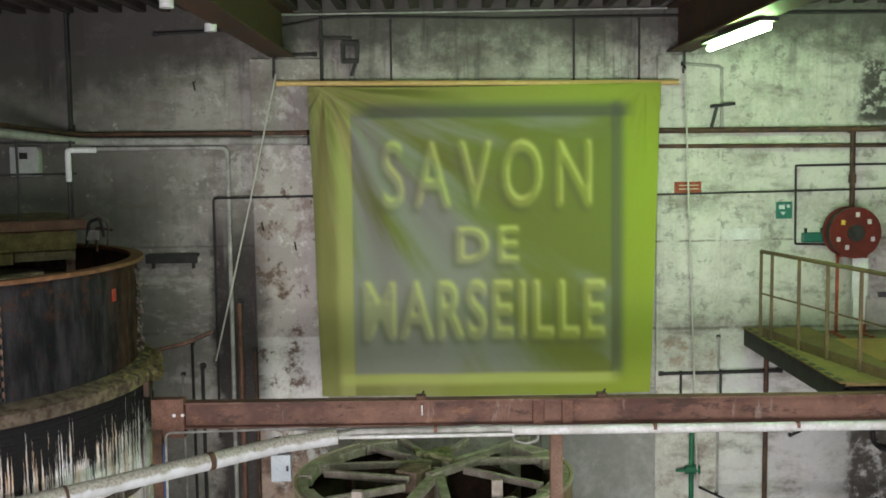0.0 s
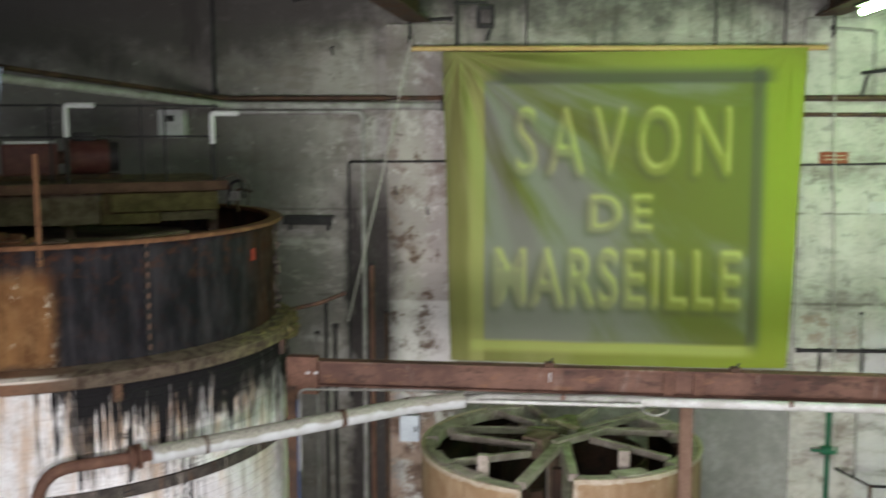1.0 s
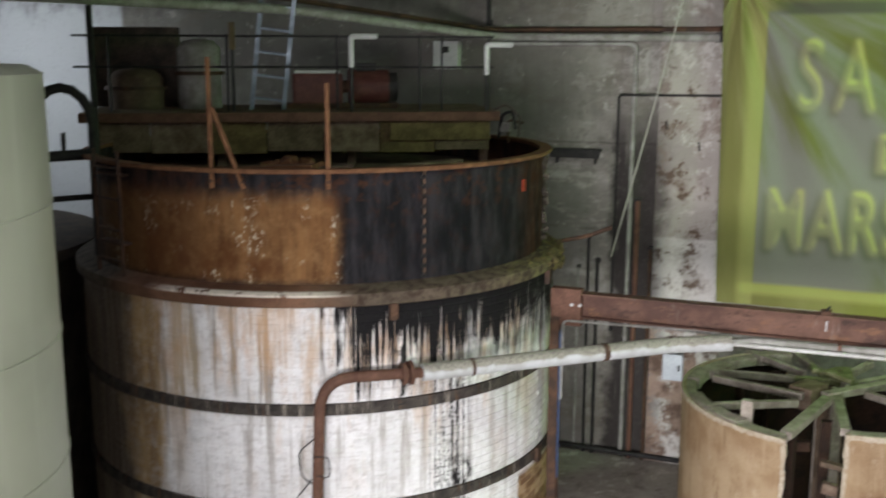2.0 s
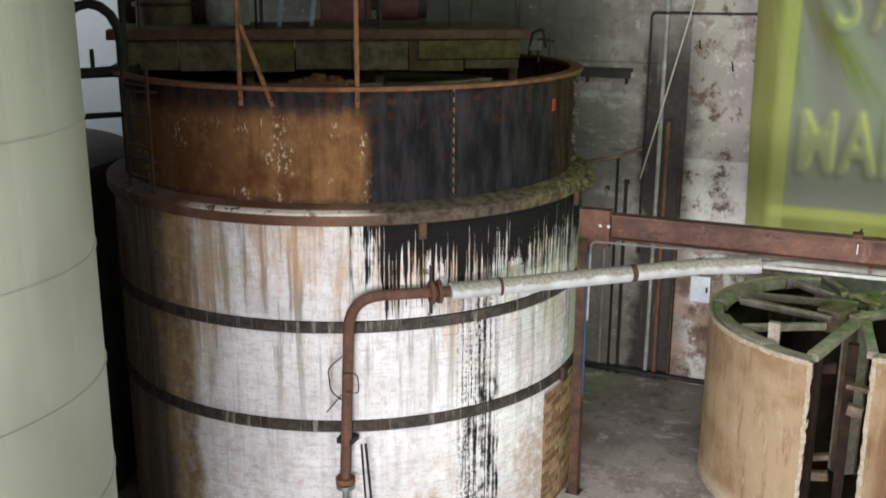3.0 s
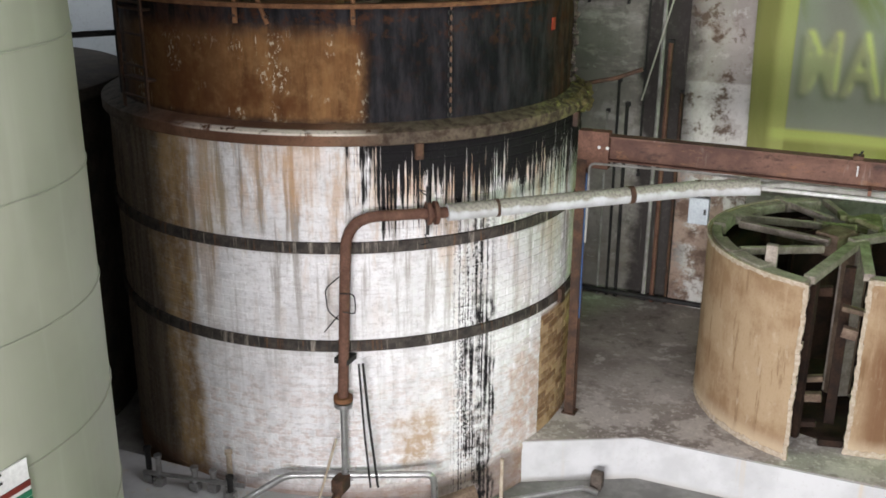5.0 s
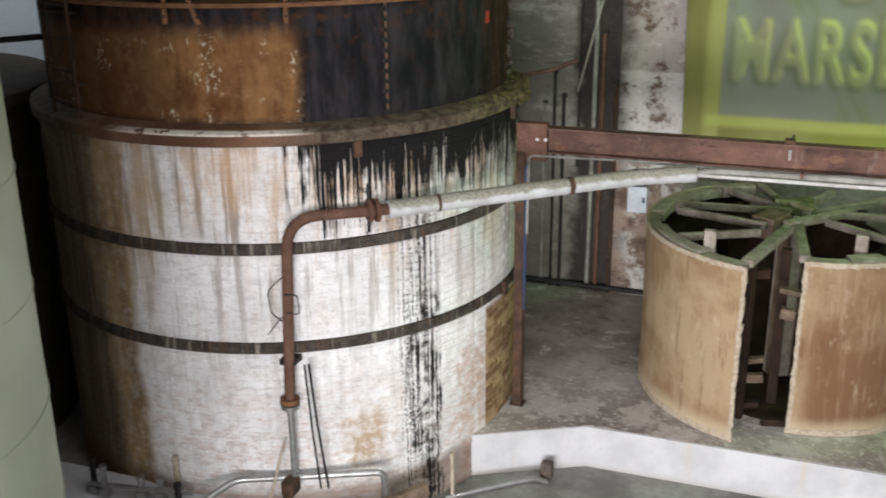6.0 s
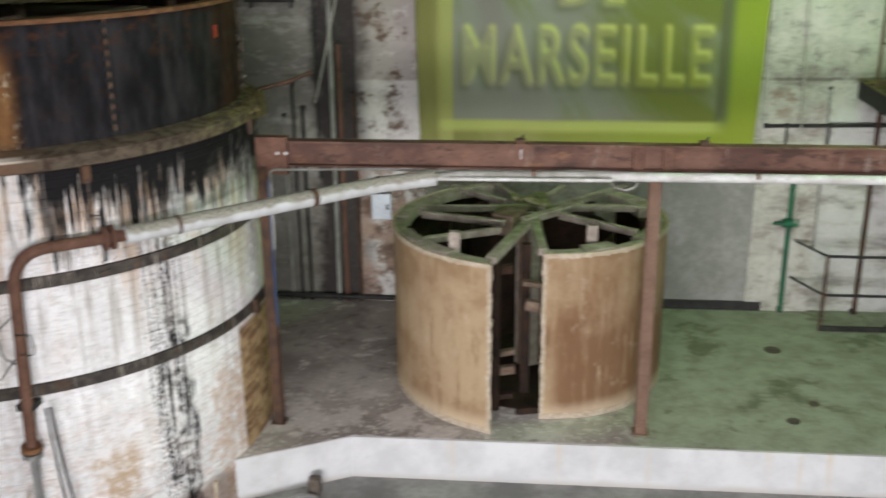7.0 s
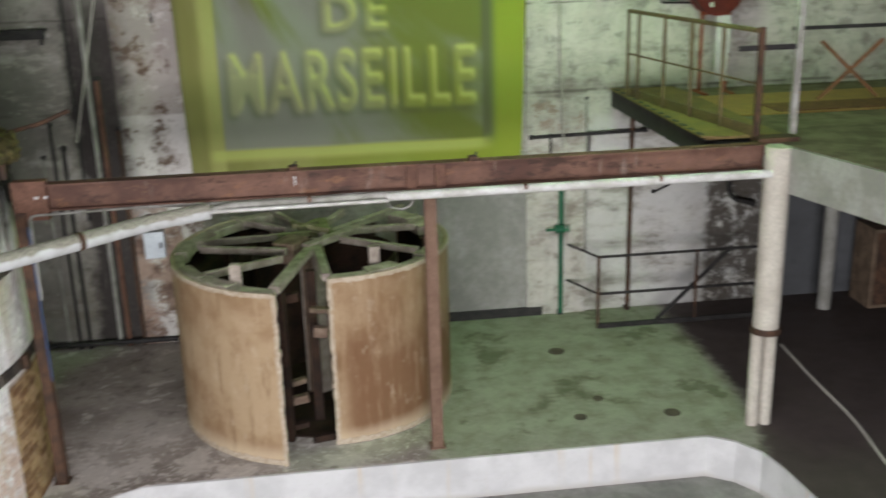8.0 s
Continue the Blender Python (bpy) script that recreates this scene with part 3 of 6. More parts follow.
def make_cream():
    n = Nodes("cream_fibreglass", 0.42)
    x, y, z = n.xyz()
    cloud, run, fine = n.noise(1.1, 4, 0.6), n.noise(3, 4, 0.6, stretch=(2, 2, 0.12)), n.noise(40, 2, 0.5)
    c = n.mix(n.ramp(cloud, 0.3, 0.7), (0.30, 0.305, 0.24), (0.245, 0.252, 0.195))
    c = n.mix(n.ramp(run, 0.5, 0.75, 0, 0.35), c, (0.37, 0.37, 0.31))
    n.color(c)
    wave = n.m("SINE", n.m("MULTIPLY", z, 60.0))
    return n.bump(n.m("ADD", n.m("MULTIPLY", wave, 0.15), n.m("ADD", cloud, n.m("MULTIPLY", fine, 0.2))), 0.15, 0.006).mat


M_CREAM = make_cream()


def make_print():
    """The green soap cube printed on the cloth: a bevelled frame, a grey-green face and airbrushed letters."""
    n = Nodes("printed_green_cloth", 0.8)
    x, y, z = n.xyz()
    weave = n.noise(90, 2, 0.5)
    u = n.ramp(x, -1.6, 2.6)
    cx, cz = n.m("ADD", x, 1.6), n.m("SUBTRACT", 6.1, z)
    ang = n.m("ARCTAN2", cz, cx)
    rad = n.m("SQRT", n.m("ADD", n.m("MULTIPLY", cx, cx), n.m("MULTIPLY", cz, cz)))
    # sheen of the hanging folds painted into the colour as corner rays
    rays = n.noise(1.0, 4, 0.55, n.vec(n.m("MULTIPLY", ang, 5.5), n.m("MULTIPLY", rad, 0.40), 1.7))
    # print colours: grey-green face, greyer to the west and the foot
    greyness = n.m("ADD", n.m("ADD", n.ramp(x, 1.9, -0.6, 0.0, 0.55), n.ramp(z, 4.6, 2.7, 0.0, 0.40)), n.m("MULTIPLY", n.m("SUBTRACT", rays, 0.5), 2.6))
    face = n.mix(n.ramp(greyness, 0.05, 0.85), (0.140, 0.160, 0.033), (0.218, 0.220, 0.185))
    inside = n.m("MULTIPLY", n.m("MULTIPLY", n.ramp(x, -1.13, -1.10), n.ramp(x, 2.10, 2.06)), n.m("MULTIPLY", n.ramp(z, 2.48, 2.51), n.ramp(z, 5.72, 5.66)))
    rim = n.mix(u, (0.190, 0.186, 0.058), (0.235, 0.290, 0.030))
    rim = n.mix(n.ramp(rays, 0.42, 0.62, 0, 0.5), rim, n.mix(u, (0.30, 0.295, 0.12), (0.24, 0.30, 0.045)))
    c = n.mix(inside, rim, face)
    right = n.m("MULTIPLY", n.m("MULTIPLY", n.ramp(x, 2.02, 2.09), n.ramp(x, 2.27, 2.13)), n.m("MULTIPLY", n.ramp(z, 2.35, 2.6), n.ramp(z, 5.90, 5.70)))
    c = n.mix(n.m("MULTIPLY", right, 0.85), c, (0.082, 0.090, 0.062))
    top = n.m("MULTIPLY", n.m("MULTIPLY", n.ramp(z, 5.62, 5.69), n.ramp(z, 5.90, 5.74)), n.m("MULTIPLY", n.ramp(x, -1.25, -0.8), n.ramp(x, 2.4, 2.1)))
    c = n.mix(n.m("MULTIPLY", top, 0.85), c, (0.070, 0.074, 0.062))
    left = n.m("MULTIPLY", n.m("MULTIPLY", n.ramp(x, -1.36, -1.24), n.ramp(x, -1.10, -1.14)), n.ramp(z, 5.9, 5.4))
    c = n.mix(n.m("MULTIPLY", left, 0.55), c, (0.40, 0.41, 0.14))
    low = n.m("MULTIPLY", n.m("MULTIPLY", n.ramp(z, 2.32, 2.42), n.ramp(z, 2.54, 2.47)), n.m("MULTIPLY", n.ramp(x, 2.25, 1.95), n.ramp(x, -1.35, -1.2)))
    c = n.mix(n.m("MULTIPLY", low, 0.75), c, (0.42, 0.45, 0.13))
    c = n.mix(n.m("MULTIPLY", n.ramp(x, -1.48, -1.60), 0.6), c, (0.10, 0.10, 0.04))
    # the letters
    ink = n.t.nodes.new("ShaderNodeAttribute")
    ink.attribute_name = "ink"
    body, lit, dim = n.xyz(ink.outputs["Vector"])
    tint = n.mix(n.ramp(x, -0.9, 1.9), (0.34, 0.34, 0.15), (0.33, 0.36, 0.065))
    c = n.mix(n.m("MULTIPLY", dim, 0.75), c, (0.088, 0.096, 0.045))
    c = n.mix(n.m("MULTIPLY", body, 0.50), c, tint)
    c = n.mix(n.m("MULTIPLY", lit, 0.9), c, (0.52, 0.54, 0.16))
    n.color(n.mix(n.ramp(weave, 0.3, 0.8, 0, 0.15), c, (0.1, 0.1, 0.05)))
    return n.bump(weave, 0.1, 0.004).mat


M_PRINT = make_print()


# ---- building helpers ----
def part(name, bm, material, parent=None, label="", smooth=None):
    """Links a bmesh as one mesh object, under a thing or a part if given."""
    bmesh.ops.recalc_face_normals(bm, faces=bm.faces)
    me = bpy.data.meshes.new(name)
    bm.to_mesh(me)
    bm.free()
    me.materials.append(material)
    if smooth is not None:
        me.shade_smooth()
        me.set_sharp_from_angle(angle=radians(smooth))
    ob = new(name, me)
    if parent:
        ob.parent = parent
    if label:
        ob["label"] = label
    return ob


def thing(name, label, category, group="", kind="", at=(0, 0, 0), turn=0.0):
    ob = new(name)
    ob.empty_display_size = 0.1
    ob.matrix_world = pose(*at, 0, 0, turn)
    return tagged(ob, label, category, group, kind)


def box(bm, c, s, m=None, bevel=0.0):
    r = bmesh.ops.create_cube(bm, size=1.0, matrix=(m or Matrix()) @ Matrix.Translation(c) @ Matrix.Diagonal((*s, 1)))
    if bevel:
        es = list({e for v in r["verts"] for e in v.link_edges})
        bmesh.ops.bevel(bm, geom=es, offset=bevel, segments=2, affect="EDGES", profile=0.6)
    return bm


def boxed(c, s, bevel=0.0, m=None):
    return box(bmesh.new(), c, s, m, bevel)


def rod(bm, a, b, r, seg=12, r2=None, caps=True):
    a, b = Vector(a), Vector(b)
    d = b - a
    q = d.to_track_quat("Z", "Y").to_matrix().to_4x4()
    bmesh.ops.create_cone(bm, cap_ends=caps, segments=seg, radius1=r, radius2=r if r2 is None else r2, depth=d.length,
                          matrix=Matrix.Translation((a + b) / 2) @ q)
    return bm


def rodded(a, b, r, seg=12, r2=None):
    return rod(bmesh.new(), a, b, r, seg, r2)


def tube(bm, pts, r, seg=12, rounds=0.0, steps=6):
    """A round tube through the points; corners are turned with the radius rounds."""
    pts = [Vector(p) for p in pts]
    line = [pts[0]]
    for p, c, nx in zip(pts, pts[1:], pts[2:]):
        if rounds <= 0:
            line.append(c)
            continue
        k = min(rounds, (p - c).length * 0.49, (nx - c).length * 0.49)
        a, b = c + (p - c).normalized() * k, c + (nx - c).normalized() * k
        for i in range(steps + 1):
            t = i / steps
            line.append(a.lerp(c, t).lerp(c.lerp(b, t), t))
    line.append(pts[-1])
    rings, up = [], None
    for i, p in enumerate(line):
        d = (line[min(i + 1, len(line) - 1)] - line[max(i - 1, 0)]).normalized()
        if up is None:
            up = d.orthogonal().normalized()
        up = (up - d * up.dot(d)).normalized()
        side = d.cross(up)
        rings.append([bm.verts.new(p + r * (math.cos(a) * up + math.sin(a) * side)) for a in (2 * math.pi * k / seg for k in range(seg))])
    for a, b in zip(rings, rings[1:]):
        for k in range(seg):
            bm.faces.new((a[k], a[(k + 1) % seg], b[(k + 1) % seg], b[k]))
    bm.faces.new(rings[0])
    bm.faces.new(rings[-1])
    return bm


def tubed(pts, r, seg=12, rounds=0.0):
    return tube(bmesh.new(), pts, r, seg, rounds)


def lathe(bm, profile, seg=96, c=(0, 0), a0=0.0, a1=360.0, closed=True):
    """Turns a profile of (radius, height) round a vertical axis at c; closed joins its last point with its first."""
    full = abs(a1 - a0) > 359.9
    n = seg if full else seg + 1
    rings = []
    for i in range(n):
        a = radians(a0 + (a1 - a0) * i / seg)
        rings.append([bm.verts.new((c[0] + r * math.cos(a), c[1] + r * math.sin(a), z)) for r, z in profile])
    m = len(profile)
    for i in range(seg):
        a, b = rings[i], rings[(i + 1) % n]
        for k in range(m if closed else m - 1):
            bm.faces.new((a[k], b[k], b[(k + 1) % m], a[(k + 1) % m]))
    if not full and closed:
        bm.faces.new(rings[0])
        bm.faces.new(rings[-1])
    return bm


def lathed(profile, seg=96, c=(0, 0), a0=0.0, a1=360.0, closed=True):
    return lathe(bmesh.new(), profile, seg, c, a0, a1, closed)


def prism(pts, z0, z1):
    bm = bmesh.new()
    lo = [bm.verts.new((x, y, z0)) for x, y in pts]
    hi = [bm.verts.new((x, y, z1)) for x, y in pts]
    bm.faces.new(lo)
    bm.faces.new(hi)
    for i in range(len(pts)):
        j = (i + 1) % len(pts)
        bm.faces.new((lo[i], lo[j], hi[j], hi[i]))
    return bm


def structure(name, bm, material, label, category, smooth=None):
    return tagged(part(name, bm, material, None, "", smooth), label, category, "", "structure")


# ---- the shell of the hall ----
WX0, WX1, WY0, WY1, TOP, PIT = -13.0, 10.0, -5.0, 12.65, 7.1, -0.46
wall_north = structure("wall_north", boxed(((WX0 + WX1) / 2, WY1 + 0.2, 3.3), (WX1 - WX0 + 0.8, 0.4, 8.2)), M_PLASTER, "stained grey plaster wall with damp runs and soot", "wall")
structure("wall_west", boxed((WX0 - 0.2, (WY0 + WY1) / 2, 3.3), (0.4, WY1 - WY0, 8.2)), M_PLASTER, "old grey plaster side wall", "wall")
# added out of view to keep the south daylight off the store
structure("light_block_gallery", boxed((7.75, 5.3, 1.0), (4.5, 0.2, 3.0)), M_PLASTER, "unseen plaster wall added to shade the store under the gallery", "wall")
structure("wall_east", boxed((WX1 + 0.2, (WY0 + WY1) / 2, 3.3), (0.4, WY1 - WY0, 8.2)), M_PLASTER, "old grey plaster side wall", "wall")
bm = bmesh.new()
box(bm, (-9.2, WY0 - 0.2, 3.3), (8.4, 0.4, 8.2))
box(bm, (7.2, WY0 - 0.2, 3.3), (6.4, 0.4, 8.2))
box(bm, (-0.5, WY0 - 0.2, -0.3), (9.0, 0.4, 1.0))
box(bm, (-0.5, WY0 - 0.2, 5.85), (9.0, 0.4, 3.1))
structure("wall_south", bm, M_PLASTER, "plaster wall with an assumed wide window opening, out of view", "wall")
SKY = (-2.3, 4.3, 1.3, 5.9)  # assumed roof opening, out of view: x0, x1, y0, y1
bm = bmesh.new()
for x0, x1, y0, y1 in ((WX0, SKY[0], WY0, WY1), (SKY[1], WX1, WY0, WY1), (SKY[0], SKY[1], WY0, SKY[2]), (SKY[0], SKY[1], SKY[3], WY1)):
    box(bm, ((x0 + x1) / 2, (y0 + y1) / 2, TOP + 0.2), (x1 - x0, y1 - y0, 0.3))
    x = x0 + 0.2
    while x < x1 - 0.05:
        box(bm, (x, (y0 + y1) / 2, TOP - 0.03), (0.11, y1 - y0, 0.16))
        x += 0.295
structure("ceiling", bm, M_CEIL, "dark sooty ceiling with close-set joists", "ceiling")
structure("ground", boxed(((WX0 + WX1) / 2, (WY0 + WY1) / 2, PIT - 0.1), (WX1 - WX0, WY1 - WY0, 0.2)), M_PIT, "grey screed floor of the sunken pit", "floor")
KERB = [(-3.15, 8.28), (-1.87, 8.95), (3.76, 8.96), (4.00, 8.80), (4.17, 8.55), (4.24, 8.2), (4.30, 7.6), (4.6, 5.45)]
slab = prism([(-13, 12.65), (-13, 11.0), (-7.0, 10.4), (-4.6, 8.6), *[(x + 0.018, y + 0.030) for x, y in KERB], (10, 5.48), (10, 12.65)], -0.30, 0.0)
structure("floor", slab, M_FLOOR, "stained concrete floor, greenish beside the drum, darkened with shade by the gallery", "floor")
kerb = prism([*KERB, *[(x + 0.017, y + 0.028) for x, y in reversed(KERB)]], PIT + 0.002, -0.004)
structure("kerb", kerb, M_KERB, "white painted concrete kerb of the pit", "kerb")
structure("pier_west", boxed((-1.92, WY1 - 0.03, 3.2), (0.86, 0.08, 6.4), 0.012), M_STONE, "flaking stone pier with bare patches", "pier")
structure("pier_east", boxed((3.04, WY1 - 0.03, 3.2), (0.80, 0.06, 6.4), 0.012), M_PLASTER, "flat plastered pier beside the banner", "pier")


# ---- the great vat ----
vat = thing("soap_boiling_vat", "limewashed brick vat with rusty hoops and a stained steel tank", "vat", at=(AX, AY, PIT))
VI = Matrix.Translation((-AX, -AY, -PIT))


def vpart(name, bm, mat, label="", smooth=40, parent=None):
    bmesh.ops.transform(bm, matrix=VI, verts=bm.verts)
    return part(name, bm, mat, parent or vat, label, smooth)


RB, RT = 2.38, 2.26
C = (AX, AY)
vpart("core", lathed([(RB - 0.0035, PIT), (RB - 0.0035, 3.2), (RB - 0.3, 3.2), (RB - 0.3, PIT)], 128, C), M_BRICK, "mortar bed behind the bricks")
ring = vpart("ring", lathed([(2.425, 3.17), (2.44, 3.18), (2.44, 3.275), (2.425, 3.285), (RT - 0.02, 3.33), (RT - 0.02, 3.2), (RB - 0.1, 3.16)], 128, C), M_RING, "broad rusty ledge ring between brick and tank")
vpart("tank_shell", lathed([(RT, 3.29), (RT, 4.27), (RT - 0.03, 4.27), (RT - 0.03, 3.29)], 128, C), M_TANK, "rust-orange and tar-black steel tank wall")
vpart("rim", lathed([(RT - 0.04, 4.25), (RT + 0.075, 4.25), (RT + 0.085, 4.265), (RT + 0.075, 4.285), (RT - 0.04, 4.285)], 128, C), M_ORANGE, "rusty tank rim")
for z in (2.235, 1.335):
    vpart("hoop", lathed([(RB + 0.004, z), (RB + 0.028, z + 0.006), (RB + 0.028, z + 0.10), (RB + 0.004, z + 0.106)], 128, C), M_HOOP, "flat rusted hoop")
vpart("lid", lathed([(0.02, 4.0), (RT - 0.04, 4.0), (RT - 0.04, 3.95), (0.02, 3.95)], 64, C), M_DARKWOOD, "dark boards inside the tank")

# ---- banner ----
def cloth(u, v):
    """The hanging cloth: u across, v down, both 0 to 1."""
    x0, x1 = -1.63 + 0.10 * v, 2.65 - 0.11 * v
    z = 6.05 - 3.81 * v - 0.02 * math.sin(math.pi * u)
    fold = 0.020 * math.sin(7 * u + 2.2 * v) * (1 - 0.5 * v) + 0.010 * math.sin(17 * u + 1.0)
    for cu, sgn, deep, reach in ((0.045, 1, 0.25, 1.25), (0.955, -1, 0.15, 0.7)):
        dx, dz = sgn * (u - cu) * 4.2, v * 3.8
        r, ang = math.hypot(dx, dz), math.atan2(dz, dx)
        fold += deep * min(1.0, r / 0.25) * r * math.exp(-r / reach) * noise.noise(Vector((ang * 5.5 + 3.1 * cu, 0.5 * r, 2.0)))
    fold += 0.03 * noise.noise(Vector((u * 3.0, v * 3.0, 7.0)))
    return Vector((x0 + (x1 - x0) * u, 12.44 - fold, z))


def text_mask(text, x0, x1, z0, z1, fat, gap):
    """Which points of the print grid lie inside a word set in the built-in font."""
    cu = bpy.data.curves.new("text", "FONT")
    cu.body, cu.size, cu.offset, cu.resolution_u, cu.space_character = text, 1.0, fat, 4, gap
    ob = bpy.data.objects.new("text", cu)
    scene.collection.objects.link(ob)
    bpy.context.view_layer.update()
    me = bpy.data.meshes.new_from_object(ob.evaluated_get(bpy.context.evaluated_depsgraph_get()))
    bpy.data.objects.remove(ob)
    me.calc_loop_triangles()
    p = np.array([v.co[:2] for v in me.vertices])
    lo, hi = p.min(0), p.max(0)
    p = (p - lo) / (hi - lo) * ((x1 - x0), (z1 - z0)) + (x0, z0)
    p = (p - (GX, GZ)) / GRID
    mask = np.zeros((GH, GW))
    for tri in me.loop_triangles:
        a, b, c = (p[i] for i in tri.vertices)
        d = (b[0] - a[0]) * (c[1] - a[1]) - (b[1] - a[1]) * (c[0] - a[0])
        if abs(d) < 1e-9:
            continue
        i0, i1 = int(min(a[0], b[0], c[0])), int(max(a[0], b[0], c[0])) + 2
        j0, j1 = int(min(a[1], b[1], c[1])), int(max(a[1], b[1], c[1])) + 2
        jj, ii = np.mgrid[j0:j1, i0:i1]
        s = ((ii - a[0]) * (c[1] - a[1]) - (jj - a[1]) * (c[0] - a[0])) / d
        t = ((b[0] - a[0]) * (jj - a[1]) - (b[1] - a[1]) * (ii - a[0])) / d
        mask[j0:j1, i0:i1] = np.maximum(mask[j0:j1, i0:i1], (s >= 0) & (t >= 0) & (s + t <= 1))
    return mask


def soften(f, cells):
    k = np.exp(-0.5 * (np.arange(-3 * cells, 3 * cells + 1) / cells) ** 2)
    k /= k.sum()
    f = np.apply_along_axis(lambda r: np.convolve(r, k, "same"), 0, f)
    return np.apply_along_axis(lambda r: np.convolve(r, k, "same"), 1, f)


GX, GZ, GRID, GW, GH = -1.8, 2.1, 0.0125, 368, 328
WORDS = {"SAVON": text_mask("SAVON", -0.75, 1.81, 4.55, 5.38, 0.012, 1.35), "DE": text_mask("DE", 0.15, 0.92, 3.87, 4.32, 0.03, 1.25),
         "MARSEILLE": text_mask("MARSEILLE", -1.0, 1.97, 2.92, 3.67, 0.030, 1.12)}
letters = sum(WORDS.values())
soft = soften(letters, 2)
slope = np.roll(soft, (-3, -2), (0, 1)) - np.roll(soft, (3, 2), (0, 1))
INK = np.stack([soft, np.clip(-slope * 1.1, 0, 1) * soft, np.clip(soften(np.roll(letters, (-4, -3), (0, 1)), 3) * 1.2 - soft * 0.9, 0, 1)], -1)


def ink_at(x, z):
    i = min(max((x - GX) / GRID, 0), GW - 1.001)
    j = min(max((z - GZ) / GRID, 0), GH - 1.001)
    a, b = int(i), int(j)
    fx, fz = i - a, j - b
    return (INK[b, a] * (1 - fx) + INK[b, a + 1] * fx) * (1 - fz) + (INK[b + 1, a] * (1 - fx) + INK[b + 1, a + 1] * fx) * fz


banner = thing("banner", "large green cloth banner printed with a soap cube", "banner", at=(0.5, 12.48, 2.24))
BI = Matrix.Translation((-0.5, -12.48, -2.24))
NU, NV = 270, 244
front = [cloth(i / NU, j / NV) for j in range(NV + 1) for i in range(NU + 1)]
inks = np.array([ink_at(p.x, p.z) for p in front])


def cloth_piece(name, cells, lift, thick, label=""):
    """A piece of the cloth made of the given cells, with the print as an attribute of its points."""
    used = sorted({k for c in cells for k in c})
    at = {k: i for i, k in enumerate(used)}
    verts = [(BI @ (front[k] - Vector((0, lift + 0.012 * inks[k][0], 0))))[:] for k in used]
    faces = [[at[k] for k in c] for c in cells]
    if thick:
        n0 = len(verts)
        verts += [(x, y + thick, z) for x, y, z in verts]
        faces += [[n0 + at[k] for k in reversed(c)] for c in cells]
    me = bpy.data.meshes.new(name)
    me.from_pydata(verts, [], faces)
    me.attributes.new("ink", "FLOAT_VECTOR", "POINT")
    values = np.concatenate([inks[used]] * (2 if thick else 1))
    me.attributes["ink"].data.foreach_set("vector", values.astype(np.float32).ravel())
    me.materials.append(M_PRINT)
    me.shade_smooth()
    ob = new(name, me)
    ob.parent = banner
    if label:
        ob["label"] = label
    return ob


def cell(i, j):
    k = j * (NU + 1) + i
    return (k, k + NU + 1, k + NU + 2, k + 1)


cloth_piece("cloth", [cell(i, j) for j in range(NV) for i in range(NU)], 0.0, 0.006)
for text, mask in WORDS.items():
    cells = []
    for j in range(NV):
        for i in range(NU):
            p = front[j * (NU + 1) + i]
            if mask[min(int((p.z - GZ) / GRID), GH - 1), min(int((p.x - GX) / GRID), GW - 1)] > 0.5:
                cells.append(cell(i, j))
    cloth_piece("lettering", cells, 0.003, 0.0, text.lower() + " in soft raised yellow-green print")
pole = thing("banner_pole", "long varnished wooden pole carrying the banner", "pole", at=(0.43, 12.48, 6.08))
part("shaft", rodded((-2.44, 0, 0.015), (2.44, 0, -0.03), 0.032, 14), M_POLE, pole, "", 40)

# ---- steel frame across the hall ----
beam = thing("steel_beam", "red-oxide steel girder with rust across the hall", "beam", at=(0.8, 9.25, 2.72))
bm = bmesh.new()
for z in (0.006, 0.234):
    box(bm, (0, 0, z), (6.95, 0.14, 0.014))
box(bm, (0, 0, 0.12), (6.95, 0.012, 0.22))
girder = part("girder", bm, M_BEAM, beam)


def post(name, label, x, y, z1, s, mat):
    t = thing(name, label, "column", at=(x, y, 0))
    bm = bmesh.new()
    box(bm, (0, -s / 2, z1 / 2), (s, 0.012, z1))
    box(bm, (0, s / 2, z1 / 2), (s, 0.012, z1))
    box(bm, (0, 0, z1 / 2), (0.012, s, z1))
    part("shaft", bm, mat, t)
    part("base_plate", boxed((0, 0, 0.006), (s + 0.05, s + 0.05, 0.012)), mat, t)
    return t


post("steel_column", "slim rusty steel column under the girder", 1.02, 9.26, 2.70, 0.11, M_COLUMN)
post("steel_column", "rusty steel column beside the vat", -2.66, 9.20, 2.72, 0.095, M_DARKRUST)

# ---- drum ----
drum = thing("wooden_drum", "large upright timber drum with tan curved shell panels, open in front", "drum", at=(0, 10.65, 0))
